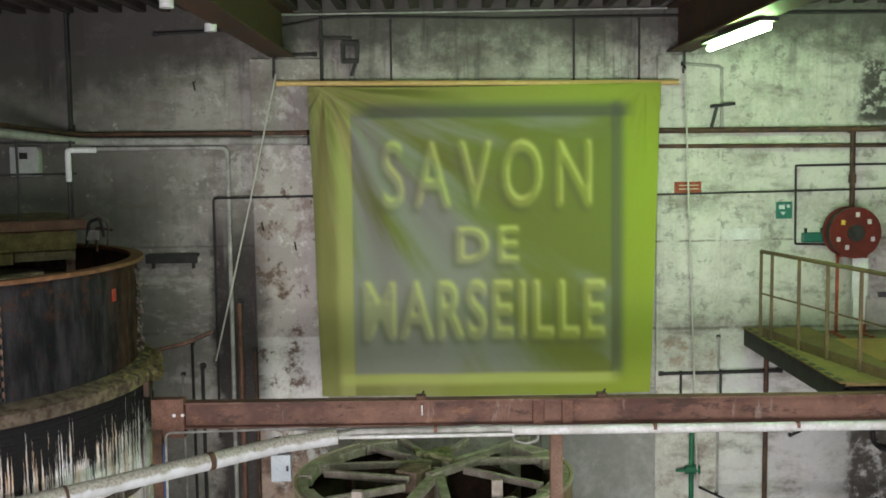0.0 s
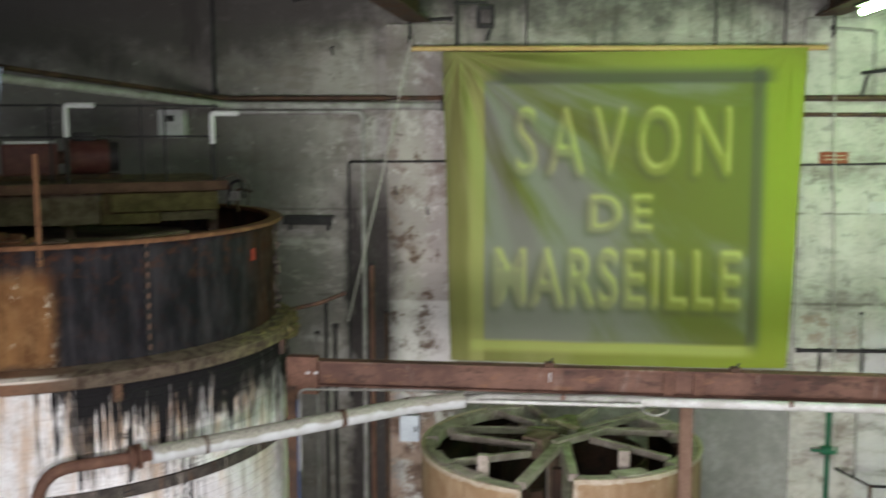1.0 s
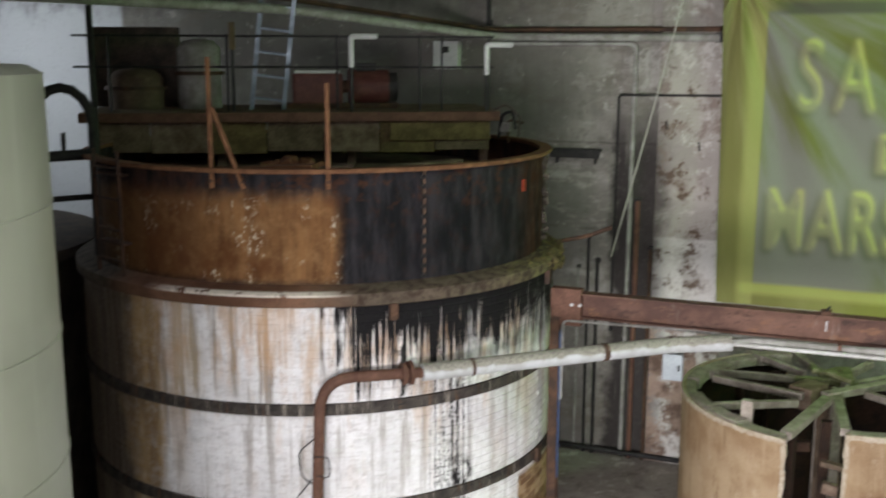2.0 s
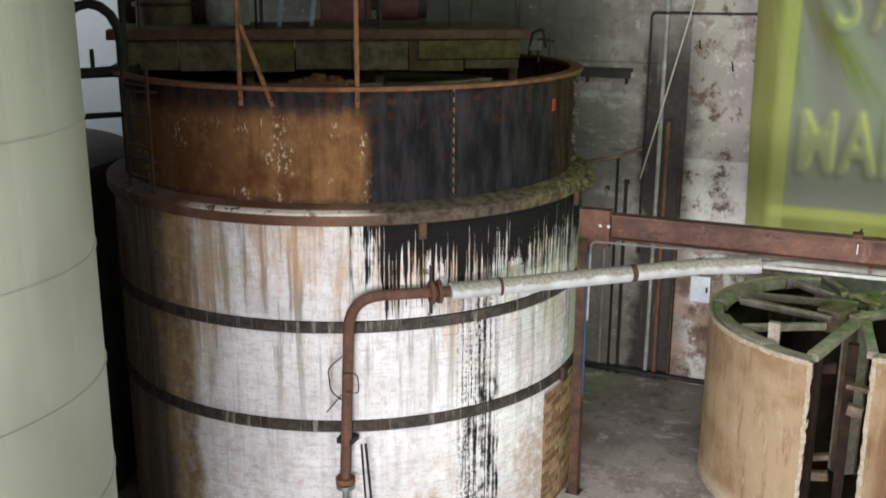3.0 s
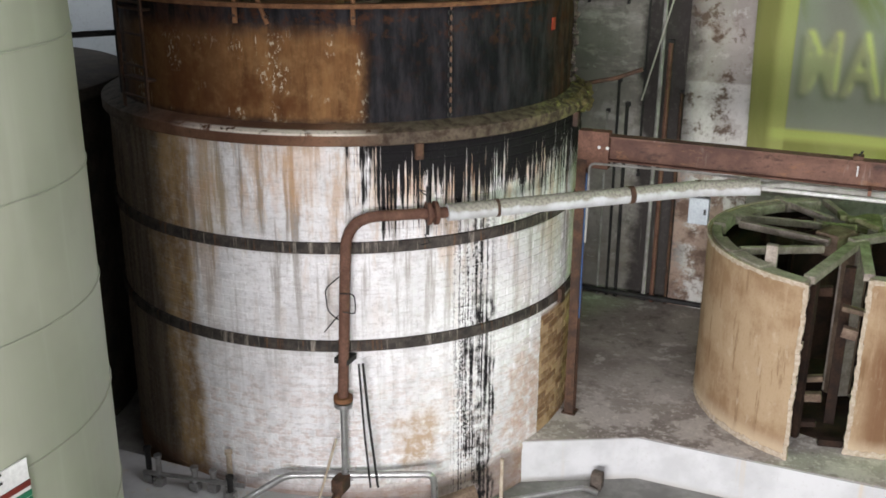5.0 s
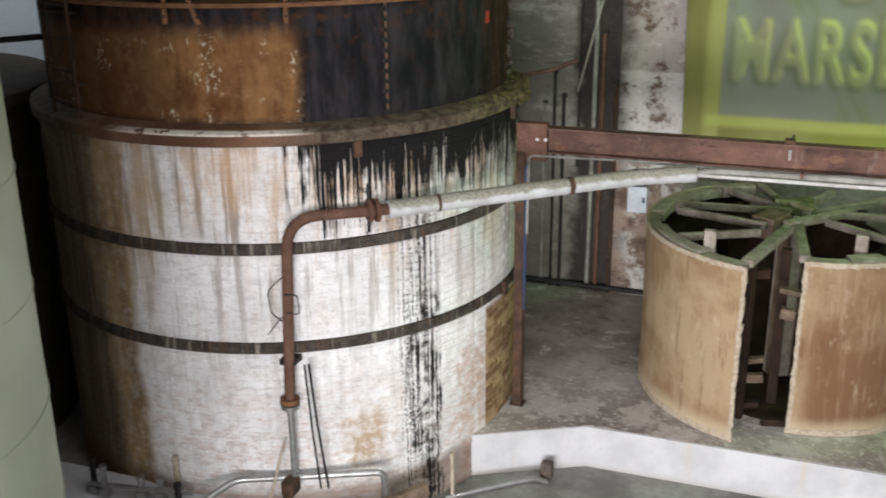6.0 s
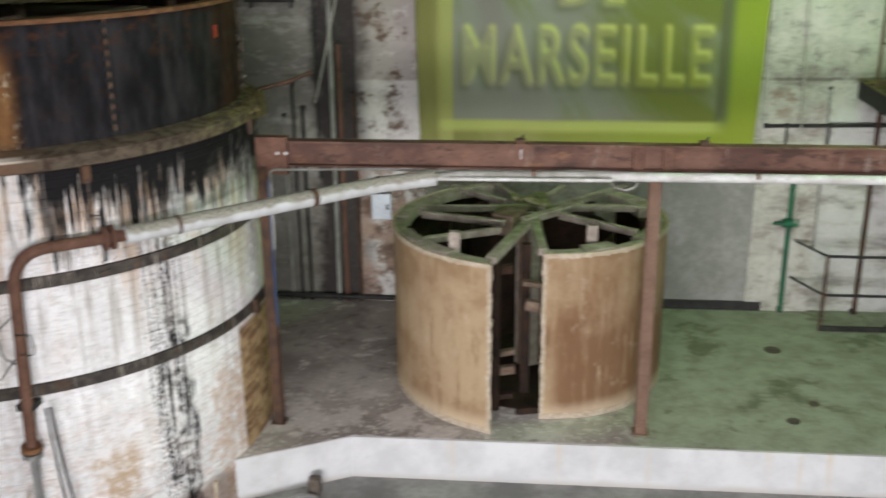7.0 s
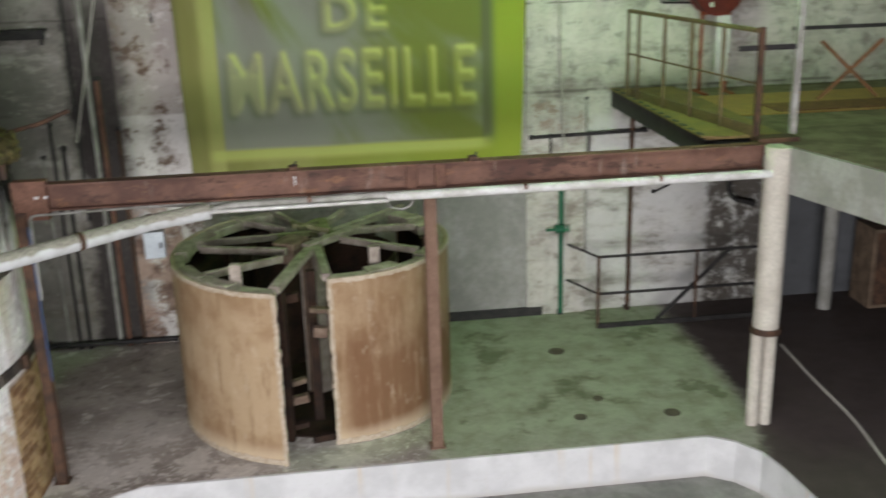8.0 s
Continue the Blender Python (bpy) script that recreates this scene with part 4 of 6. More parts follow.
for cx, cy, R, a0, a1 in ((-0.05, -0.05, 1.56, 112, 253), (0.05, 0.10, 1.30, 269, 410)):
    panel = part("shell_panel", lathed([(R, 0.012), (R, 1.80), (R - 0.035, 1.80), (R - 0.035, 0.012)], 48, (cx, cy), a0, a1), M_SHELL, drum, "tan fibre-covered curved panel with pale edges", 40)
    rng = random.Random(int(R * 100))
    n_seg = 8
    for k in range(n_seg):
        b0, b1 = a0 + 1 + (a1 - a0 - 2) * k / n_seg, a0 + 0.4 + (a1 - a0 - 2) * (k + 1) / n_seg
        w, h = rng.uniform(0.12, 0.26), rng.uniform(1.80, 1.835)
        part("felloe", lathed([(R - 0.036, 1.71), (R - 0.036, h - 0.008), (R - 0.045, h), (R - w + 0.01, h - rng.uniform(0, 0.02)), (R - w, h - 0.03), (R - w, 1.71)], 8, (cx, cy), b0, b1), M_GREENWOOD, drum, "mossy grey timber rim block", 40)
for i in range(6):
    part("hub_timber", boxed((0.11, 0, 0.92), (0.06, 0.12, 1.76), 0.006, Matrix.Translation((-0.14, 0.12, 0)) @ Matrix.Rotation(radians(60 * i), 4, "Z")), M_GREENWOOD if i % 2 else M_DARKWOOD, drum, "upright hub timber")
part("hub_block", boxed((-0.36, 0.05, 1.74), (0.26, 0.34, 0.24), 0.02, Matrix.Translation((-0.36, 0.05, 0)) @ Matrix.Rotation(radians(-28), 4, "Z") @ Matrix.Translation((0.36, -0.05, 0))), M_STUB, drum, "brown hub block")
rng = random.Random(44)
for k in range(9):
    m = Matrix.Translation((-0.14 + rng.uniform(-0.20, 0.22), 0.55 + rng.uniform(-0.30, 0.32), 1.80 + rng.uniform(-0.03, 0.06))) @ Matrix.Rotation(radians(rng.uniform(0, 180)), 4, "Z") @ Matrix.Rotation(radians(rng.uniform(-8, 8)), 4, "Y")
    part("hub_offcut", boxed((0, 0, 0), (rng.uniform(0.25, 0.5), rng.uniform(0.06, 0.12), 0.06), 0.008, m), M_MOSSWOOD, drum, "mossy loose timber on the hub")
for i, (xa, ya, xb, yb, w) in enumerate(((-0.50, -1.33, -0.15, -0.06, 0.11), (-1.20, -0.79, -0.44, -0.40, 0.06), (-1.32, 0.07, -0.40, -0.20, 0.065), (-1.38, 0.37, -0.40, 0.45, 0.06), (-1.08, 1.25, -0.42, 0.62, 0.06), (-0.20, -0.10, 0.45, 0.57, 0.10),
                                         (-0.03, 0.36, 0.98, 1.38, 0.08), (0.34, 0.47, 1.22, 0.50, 0.085), (0.19, 0.12, 0.98, -0.45, 0.06), (-0.09, 0.06, 0.01, -1.05, 0.10), (-0.30, 0.8, -0.55, 1.36, 0.07), (0.05, 0.8, 0.25, 1.26, 0.07))):
    dx, dy = xb - xa, yb - ya
    m = Matrix.Translation(((xa + xb) / 2, (ya + yb) / 2, 1.775 + 0.012 * (i % 3))) @ Matrix.Rotation(math.atan2(dy, dx), 4, "Z")
    part("spoke", boxed((0, 0, 0), (math.hypot(dx, dy), w, 0.075), 0.008, m), M_GREENWOOD, drum)
for xs, ys in ((-0.87, -1.06), (0.50, -0.76)):
    part("strut", boxed((xs, ys, 1.86), (0.11, 0.08, 0.24), 0.008), M_GREENWOOD, drum, "short block standing on the rim")
# dark sheets inside the pale panels stand in for the drum's inner shade
for cx, cy, R, a0, a1 in ((-0.05, -0.05, 1.56, 113, 252), (0.05, 0.10, 1.30, 270, 409)):
    part("lining", lathed([(R - 0.037, 0.014), (R - 0.037, 1.70), (R - 0.05, 1.70), (R - 0.05, 0.014)], 40, (cx, cy), a0, a1), M_INNER, drum, "dark lining added behind the panel for the drum's inner shade", 40)
for a in (130, 160, 200, 246, 276, 330, 15, 60):
    part("upright", boxed((1.14, 0, 0.86), (0.07, 0.09, 1.70), 0.006, Matrix.Rotation(radians(a), 4, "Z")), M_INNER, drum)
part("gap_post", boxed((-0.16, -0.60, 0.86), (0.10, 0.09, 1.70), 0.006), M_INNER, drum, "dark upright post in the gap")
rng = random.Random(31)
for k in range(7):
    part("stub", boxed((rng.uniform(-0.32, -0.12), rng.uniform(-1.0, -0.72), 0.22 + 0.225 * k + rng.uniform(-0.05, 0.05)), (rng.uniform(0.08, 0.20), 0.09, rng.uniform(0.05, 0.11)), 0.012, Matrix.Rotation(radians(rng.uniform(-14, 14)), 4, "Y")), (M_INNER, M_STUB, M_DARKWOOD)[k % 3], drum, "broken timber stub")
# dark disc covers the floor where the drum's inside is shaded
part("base", lathed([(0.05, 0.004), (1.15, 0.004), (1.15, 0.014), (0.05, 0.014)], 40, (0.0, 0.12)), M_INNER, drum, "dark disc added for the shade on the drum's floor", 40)
part("floor_bar", boxed((-0.12, -1.02, 0.04), (0.75, 0.07, 0.07), 0.006, Matrix.Rotation(radians(14), 4, "Z")), M_INNER, drum, "dark timber on the floor in the gap")
part("inner_wall", lathed([(0.80, 0.02), (0.80, 1.62), (0.775, 1.62), (0.775, 0.02)], 40, (0, 0.25), -60, 200), M_INNER, drum, "dark inner staves with the drum's shade in their colour", 40)
for cx, cy, R, a0, a1 in ((-0.05, -0.05, 1.56, 112, 253), (0.05, 0.10, 1.30, 269, 410)):
    for name, z0, z1 in (("bottom_strip", 0.008, 0.06), ("top_strip", 1.772, 1.812)):
        rng = random.Random(int(R * 50 + z0 * 10))
        bm = bmesh.new()
        rings = []
        for i in range(121):
            a = radians(a0 + (a1 - a0) * i / 120)
            out, lo, hi = R + rng.uniform(0.003, 0.011), z0 - 0.004 * rng.random() * (z0 > 1) + (rng.random() ** 3) * -0.022 * (z0 > 1), z1 + (rng.random() ** 3) * 0.03 * (z0 < 1)
            rings.append([bm.verts.new((cx + r * math.cos(a), cy + r * math.sin(a), z)) for r, z in ((R - 0.02, lo), (out, lo), (out, hi), (R - 0.02, hi))])
        for p, q in zip(rings, rings[1:]):
            for k in range(4):
                bm.faces.new((p[k], q[k], q[(k + 1) % 4], p[(k + 1) % 4]))
        bm.faces.new(rings[0])
        bm.faces.new(rings[-1])
        part(name, bm, M_PALEEDGE, drum, "pale frayed edge")
for cx, cy, R, a in ((-0.05, -0.05, 1.56, 253), (0.05, 0.10, 1.30, 269)):
    px, py = cx + (R - 0.02) * math.cos(radians(a)), cy + (R - 0.02) * math.sin(radians(a))
    rng = random.Random(a)
    bm = bmesh.new()
    for k in range(34):
        box(bm, (px + rng.uniform(-0.006, 0.006), py + rng.uniform(-0.006, 0.002), 0.038 + 0.0527 * k), (0.032 + rng.random() ** 2 * 0.02, 0.072 + rng.uniform(0, 0.012), 0.054 + rng.uniform(0, 0.006)), Matrix.Translation((px, py, 0)) @ Matrix.Rotation(radians(rng.uniform(-6, 6)), 4, "Z") @ Matrix.Translation((-px, -py, 0)))
    part("edge_strip", bm, M_PALEEDGE, drum, "pale crumbling edge strip")

# ---- cream tank ----
CRX, CRY = -4.85, 2.80
cream = thing("fibreglass_tank", "tall cream fibreglass storage tank with winding seams", "tank", at=(CRX, CRY, PIT))
part("body", lathed([(0.02, 0.0), (1.5, 0.0), (1.5, 5.56), (1.42, 5.60), (0.02, 5.60)], 96, closed=False), M_CREAM, cream, "", 30)

# ---- gallery at the right ----
slab_r = thing("concrete_gallery", "raised concrete gallery floor with a pale painted edge", "gallery", kind="structure", at=(0, 0, 0))
part("slab", prism([(4.45, 12.65), (4.45, 9.1), (5.45, 5.5), (10, 5.5), (10, 12.65)], 2.50, 2.95), M_SLAB, slab_r)
pil = thing("round_pillar", "round cream painted pillar on paired pipes", "pillar", at=(4.39, 9.15, 0))
part("shaft", rodded((0, 0, 1.06), (0, 0, 2.95), 0.13, 24), M_PILLAR, pil, "", 40)
for dx in (-0.08, 0.06):
    part("leg", rodded((dx, 0, 0), (dx, 0, 1.07), 0.065, 16), M_PILLAR, pil, "", 40)

# ---- pipes ----
pipe = thing("steam_pipe", "grey-lagged pipe running from the vat along the girder", "pipe", at=(0, 0, 0))
lagging = part("lagging", tubed([(-3.33, 7.47, 2.58), (-1.52, 8.95, 2.62), (-1.0, 9.08, 2.66)], 0.075, 16, 0.1), M_LAGGING, pipe, "", 40)
part("line", tubed([(-1.0, 9.08, 2.66), (-0.8, 9.12, 2.685), (0.6, 9.12, 2.70)], 0.034, 14), M_OLDPIPE, pipe, "", 40)
part("line", tubed([(0.6, 9.10, 2.69), (4.3, 9.08, 2.70)], 0.042, 14), M_WHITEPIPE, pipe, "", 40)
riser = part("riser", tubed([(-3.33, 7.47, 2.58), (-4.0, 6.93, 2.60), (-4.07, 6.92, 0.95)], 0.047, 14, 0.28), M_RUST, pipe, "", 40)
part("lower_riser", tubed([(-4.07, 6.92, 0.95), (-4.07, 6.92, 0.1)], 0.032, 14), M_STEEL, pipe, "", 40)

# ---- lamp ----
M_GLOW = Nodes("fluorescent_glow", 0.4)
M_GLOW.b.inputs["Emission Color"].default_value = (0.50, 1.0, 0.38, 1)
M_GLOW.b.inputs["Emission Strength"].default_value = 390
lamp = thing("fluorescent_lamp", "lit greenish fluorescent lamp under the ceiling beam", "lamp", at=(2.887, 10.0, 6.326))
part("tube", rodded((0.084, -0.62, 0.0), (-0.084, 0.78, -0.048), 0.030, 16), M_GLOW.mat, lamp, "", 40)
part("housing", boxed((0, 0, 0), (0.17, 1.46, 0.035), 0.006, Matrix.Translation((0, 0.08, 0.042)) @ Matrix.Rotation(math.atan2(0.168, 1.40), 4, "Z") @ Matrix.Rotation(-0.034, 4, "X")), M_BLACK, lamp, "black lamp housing")
for y in (-0.45, 0.5):
    part("hanger", rodded((-0.118 * y, y, 0.05), (-0.118 * y, y, 0.10), 0.012, 8), M_BLACK, lamp)

for x in (-1.95, 2.9):
    b = thing("ceiling_beam", "dark riveted steel beam under the ceiling", "beam", at=(x, 4.0, 6.42), kind="structure")
    bm = bmesh.new()
    box(bm, (0, 0, 0.01), (0.30, 17.2, 0.02))
    box(bm, (0, 0, 0.28), (0.02, 17.2, 0.54))
    box(bm, (0, 0, 0.54), (0.30, 17.2, 0.02))
    part("girder", bm, M_DARKRUST, b)


# ---- more materials ----
M_GALLERY = simple("worn_ochre_floor_paint", (0.30, 0.175, 0.06), (0.40, 0.24, 0.095), 4, 0.75, 0.0, 0.25, 0.006)
M_RED = simple("dull_red_paint", (0.13, 0.020, 0.014), (0.085, 0.016, 0.012), 6, 0.5, 0.0, 0.15, 0.004)
M_ORANGERED = simple("orange_red_frame", (0.28, 0.06, 0.025), (0.21, 0.045, 0.02), 6, 0.55, 0.0, 0.15, 0.004)
M_SIGNGREEN = simple("green_sign", (0.012, 0.14, 0.10), (0.010, 0.11, 0.08), 6, 0.4, 0.0, 0.05, 0.002)
M_PIPEGREEN = simple("green_painted_pipe", (0.02, 0.13, 0.065), (0.018, 0.09, 0.05), 6, 0.5, 0.0, 0.15, 0.004)
M_WHITE = simple("white_plastic", (0.62, 0.62, 0.61), (0.50, 0.50, 0.48), 5, 0.5, 0.0, 0.05, 0.002)
M_MOSS = simple("mossy_soap_crust", (0.075, 0.06, 0.03), (0.18, 0.15, 0.055), 9, 0.95, 0.0, 0.9, 0.03)
M_COAT = simple("worn_greenish_floor_coat", (0.19, 0.15, 0.11), (0.11, 0.088, 0.062), 3.0, 0.85, 0.0, 0.3, 0.01)
M_OLD = simple("old_mossy_board", (0.12, 0.085, 0.042), (0.24, 0.175, 0.085), 6, 0.9, 0.0, 0.5, 0.012)
M_CRUST = simple("dark_crusted_surface", (0.065, 0.054, 0.047), (0.15, 0.12, 0.095), 4, 0.8, 0.0, 0.6, 0.02)
M_BLUE = simple("faded_blue_aluminium", (0.20, 0.24, 0.29), (0.15, 0.18, 0.22), 9, 0.5, 0.3, 0.1, 0.003)
M_MOTOR = simple("dark_red_motor_paint", (0.085, 0.026, 0.022), (0.14, 0.06, 0.048), 6, 0.6, 0.0, 0.25, 0.005)
M_YELLOW = simple("yellow_sticker", (0.66, 0.50, 0.06), (0.55, 0.42, 0.05), 6, 0.5, 0.0, 0.05, 0.002)
M_BRIGHTRED = simple("scarlet_mark", (0.34, 0.045, 0.02), (0.25, 0.035, 0.018), 8, 0.6, 0.0, 0.1, 0.003)
M_BLUECABLE = simple("blue_cable", (0.05, 0.10, 0.22), (0.04, 0.08, 0.16), 6, 0.5, 0.0, 0.05, 0.002)


def bearing(az, d, z):
    """A place by its bearing west of north and its distance from the viewing gallery."""
    return Vector((-0.14 - d * math.sin(radians(az)), -0.06 + d * math.cos(radians(az)), z))


def on_vat(phi, r, z):
    """A place on the vat by the angle round its axis, the radius and the height."""
    a = FACE + radians(phi)
    return Vector((AX + r * math.cos(a), AY + r * math.sin(a), z))


def vat_frame(phi, r, z):
    """A frame on the vat's wall: x to the side, y inwards, z up."""
    a = FACE + radians(phi)
    return Matrix.Translation(on_vat(phi, r, z)) @ Matrix.Rotation(a + math.pi / 2, 4, "Z")


# ---- fittings of the vat ----
tank_ladder = thing("tank_ladder", "rusty iron ladder fixed against the tank wall", "ladder", at=on_vat(-53, RT + 0.10, 3.32))
for dx in (-0.22, 0.22):
    part("rail", boxed((dx, 0, 0.52), (0.04, 0.02, 1.08), 0.004, Matrix.Rotation(FACE + radians(-53) + math.pi / 2, 4, "Z")), M_DARKRUST, tank_ladder)
for k in range(4):
    m = Matrix.Rotation(FACE + radians(-53) + math.pi / 2, 4, "Z")
    part("rung", rodded(m @ Vector((-0.22, 0, 0.10 + 0.27 * k)), m @ Vector((0.22, 0, 0.10 + 0.27 * k)), 0.012, 8), M_DARKRUST, tank_ladder)
for dz in (0.25, 0.85):
    m = Matrix.Rotation(FACE + radians(-53) + math.pi / 2, 4, "Z")
    part("bracket", boxed((0, 0.05, dz), (0.42, 0.10, 0.02), 0, m), M_DARKRUST, tank_ladder)

chain = thing("chain", "pale rusty chain hanging down the black tank wall", "chain", at=on_vat(20.5, RT + 0.02, 3.34))
cm = Matrix.Rotation(FACE + radians(20.5) + math.pi / 2, 4, "Z")
for k in range(22):
    bm = bmesh.new()
    ringpts = []
    for i in range(11):
        a = 2 * math.pi * i / 10
        p = Vector((0.017 * math.cos(a), -0.008, 0.021 * math.sin(a) + 0.02 + 0.042 * k))
        if k % 2:
            p = Vector((0.006, -0.012 - 0.012 * math.cos(a), p.z))
        ringpts.append(cm @ p)
    tube(bm, ringpts, 0.006, 5)
    part("link", bm, M_COLUMN if k % 2 else M_BLACK, chain)
mark = thing("red_plate", "small scarlet plate stuck on the black tank", "plate", at=on_vat(53.5, RT + 0.006, 3.95))
part("plate", boxed((0, 0, 0.06), (0.065, 0.01, 0.11), 0.003, Matrix.Rotation(FACE + radians(53.5) + math.pi / 2, 4, "Z")), M_BRIGHTRED, mark)

# rail posts and boards on the tank
for phi, h, lean in ((-24, 1.05, 0.0), (0.3, 0.85, 0.0), (-17, 0.65, -0.25)):
    p = thing("rail_post", "rusty iron post bolted to the tank rim", "post", "posts on the tank rim", at=on_vat(phi, RT + 0.022, 4.12))
    m = Matrix.Rotation(FACE + radians(phi) + math.pi / 2, 4, "Z")
    part("bar", rodded((0, 0, 0), m @ Vector((lean, 0, h)), 0.02, 8), M_ORANGE, p)
    part("bolt", rodded(m @ Vector((0, -0.03, 0.06)), m @ Vector((0, 0.02, 0.06)), 0.014, 8), M_DARKRUST, p)
for k, (p, q, w) in enumerate(((-40, -5, 0.16), (-12, 4, 0.12), (10, 44, 0.14), (-30, -8, 0.10))):
    a, b = on_vat(p, RT - 0.22 - 0.12 * k, 4.20), on_vat(q, RT - 0.20 - 0.2 * k, 4.28 - 0.03 * k)
    t = thing("loose_board", "rust-brown board lying across the open tank", "board", "boards on the tank", at=(a + b) / 2)
    d = b - a
    m = Matrix.Rotation(math.atan2(d.y, d.x), 4, "Z") @ Matrix.Rotation(-math.asin(d.z / d.length), 4, "Y")
    part("plank", boxed((0, 0, 0), (d.length + 0.2, w, 0.04), 0.005, m), (M_ORANGE, M_DARKWOOD, M_DARKWOOD, M_ORANGE)[k], t)
heap = thing("crust_heap", "heap of rusty soap crust in the tank", "crust", at=on_vat(-14, 1.2, 4.0))
bm = bmesh.new()
rng = random.Random(5)
for k in range(40):
    r, a = rng.uniform(0, 0.9), rng.uniform(0, 6.28)
    bmesh.ops.create_icosphere(bm, subdivisions=1, radius=rng.uniform(0.05, 0.13), matrix=pose(r * math.cos(a), 0.5 * r * math.sin(a), 0.05 + 0.18 * (1 - r) * rng.random(), rng.uniform(0, 90), rng.uniform(0, 90)))
part("lumps", bm, M_ORANGE, heap)
tagged(heap, kind="stuff")

# brackets and stains of the ring
for phi in (12.5, 60):
    vpart("lug", boxed((0, -0.02, -0.07), (0.07, 0.05, 0.14), 0.008, vat_frame(phi, 2.41, 3.18)), M_DARKRUST, "rusty lug under the ring", None)
vpart("clamp", boxed((0, -0.02, 0.05), (0.10, 0.05, 0.14), 0.006, vat_frame(56, RB + 0.02, 1.335)), M_DARKRUST, "hoop clamp with bolts", None)
moss = thing("soap_crust", "yellow-green mossy crust spilling over the ring", "crust", at=on_vat(66, 2.3, 3.31), kind="stuff")
bm = bmesh.new()
rng = random.Random(8)
o = on_vat(66, 2.3, 3.31)
for k in range(420):
    phi = rng.gauss(70, 15)
    w = 0.25 + 0.75 * math.exp(-((phi - 72) / 14) ** 2)
    p = on_vat(phi, 2.36 + rng.uniform(-0.08, 0.10) * w, 3.29 - rng.uniform(0, 0.15) * w) - o
    bmesh.ops.create_icosphere(bm, subdivisions=1, radius=rng.uniform(0.018, 0.052) * (0.6 + 0.6 * w), matrix=Matrix.Translation(p) @ pose(0, 0, 0, rng.uniform(0, 90), rng.uniform(0, 90)) @ Matrix.Diagonal((1.3, 0.8, 0.8, 1)))
part("clumps", bm, M_MOSS, moss)
crust = thing("tar_crust", "ragged tar crust on the side of the tank", "crust", at=on_vat(78, RT, 3.34), kind="stuff")
bm = bmesh.new()
rng = random.Random(17)
o = on_vat(78, RT, 3.34)
for k in range(150):
    zz = rng.uniform(3.36, 4.22)
    w = 0.5 + 0.5 * noise.noise(Vector((0.0, zz * 6.0, 4.0)))
    p = on_vat(rng.gauss(78, 3.0), RT + rng.uniform(-0.01, 0.045) * w, zz) - o
    bmesh.ops.create_icosphere(bm, subdivisions=1, radius=rng.uniform(0.012, 0.036), matrix=Matrix.Translation(p) @ pose(0, 0, 0, rng.uniform(0, 90), rng.uniform(0, 90)) @ Matrix.Diagonal((1.0, 0.7, 1.4, 1)))
part("lumps", bm, M_CRUST, crust)
branch = thing("broken_rod", "crusted broken rod jutting from the ring", "rod", at=on_vat(80, 2.4, 3.30))
part("rod", tubed([(0, 0, 0), (0.30, 0.10, 0.06), (0.55, 0.16, 0.16)], 0.022, 8), M_DARKRUST, branch)

# ---- the dark neighbour of the vat ----
vat2 = thing("dark_vat", "second brick vat, dark all over", "vat", at=(-9.75, 7.4, PIT))
part("body", lathed([(2.28, 0), (2.28, 3.62), (1.9, 3.62), (1.9, 0)], 96), M_CRUST, vat2, "", 40)
part("ring", lathed([(2.40, 3.62), (2.46, 3.63), (2.46, 3.74), (2.26, 3.78), (0.03, 3.78), (0.03, 3.70), (2.26, 3.62)], 96), M_CRUST, vat2, "dark ledge ring and cover", 40)

# ---- platform over the tank ----
D0, D1 = Vector((-3.72, 10.55, 0)), Vector((-7.55, 8.36, 0))
DD = (D1 - D0).normalized()
DN = Vector((DD.y, -DD.x, 0))
if DN.y < 0:
    DN = -DN
dm = Matrix((( DD.x, DN.x, 0, D0.x), (DD.y, DN.y, 0, D0.y), (0, 0, 1, 4.6), (0, 0, 0, 1)))
DL = (D1 - D0).length
plat = thing("service_platform", "dark timber platform across the rear of the tank", "platform", at=(0, 0, 0))
for k in range(10):
    part("plank", boxed((DL / 2, 0.085 + 0.17 * k, -0.03 + 0.004 * (k % 3)), (DL - 0.04 * (k % 2), 0.158, 0.05), 0.004, dm), M_DARKWOOD, plat)
part("edge_beam", boxed((DL / 2, -0.03, -0.06), (DL, 0.07, 0.10), 0.008, dm), M_RUST, plat, "rust-brown edge beam")
for k in range(7):
    w = (DL - 0.2) / 7
    part("fascia_board", boxed((0.1 + w * (k + 0.5), 0.06 + 0.008 * (k % 2), -0.26 - 0.012 * ((k * 5) % 3)), (w - 0.012, 0.05, 0.33), 0.005, dm), (M_DARKWOOD, M_STUB, M_OLD)[(k * 2) % 3], plat)
part("moss_board", boxed((0.65, 0.015, -0.22), (1.1, 0.04, 0.20), 0.008, dm), M_OLD, plat, "mossy board")
for x in (0.12, 1.6, 3.0, DL - 0.1):
    part("support", boxed((x, 0.3, -0.75), (0.09, 0.09, 1.45), 0.005, dm), M_DARKWOOD, plat)
    part("support", boxed((x, 1.55, -0.75), (0.09, 0.09, 1.45), 0.005, dm), M_DARKWOOD, plat)
rail = thing("platform_rail", "thin black iron railing along the platform", "railing", at=(0, 0, 0))
for x in (0.10, 0.62, 0.86, 1.75, 2.9, 4.1):
    part("post", rodded(dm @ Vector((x, 0.10, -0.02)), dm @ Vector((x, 0.10, 0.80)), 0.014, 8), M_BLACK, rail)
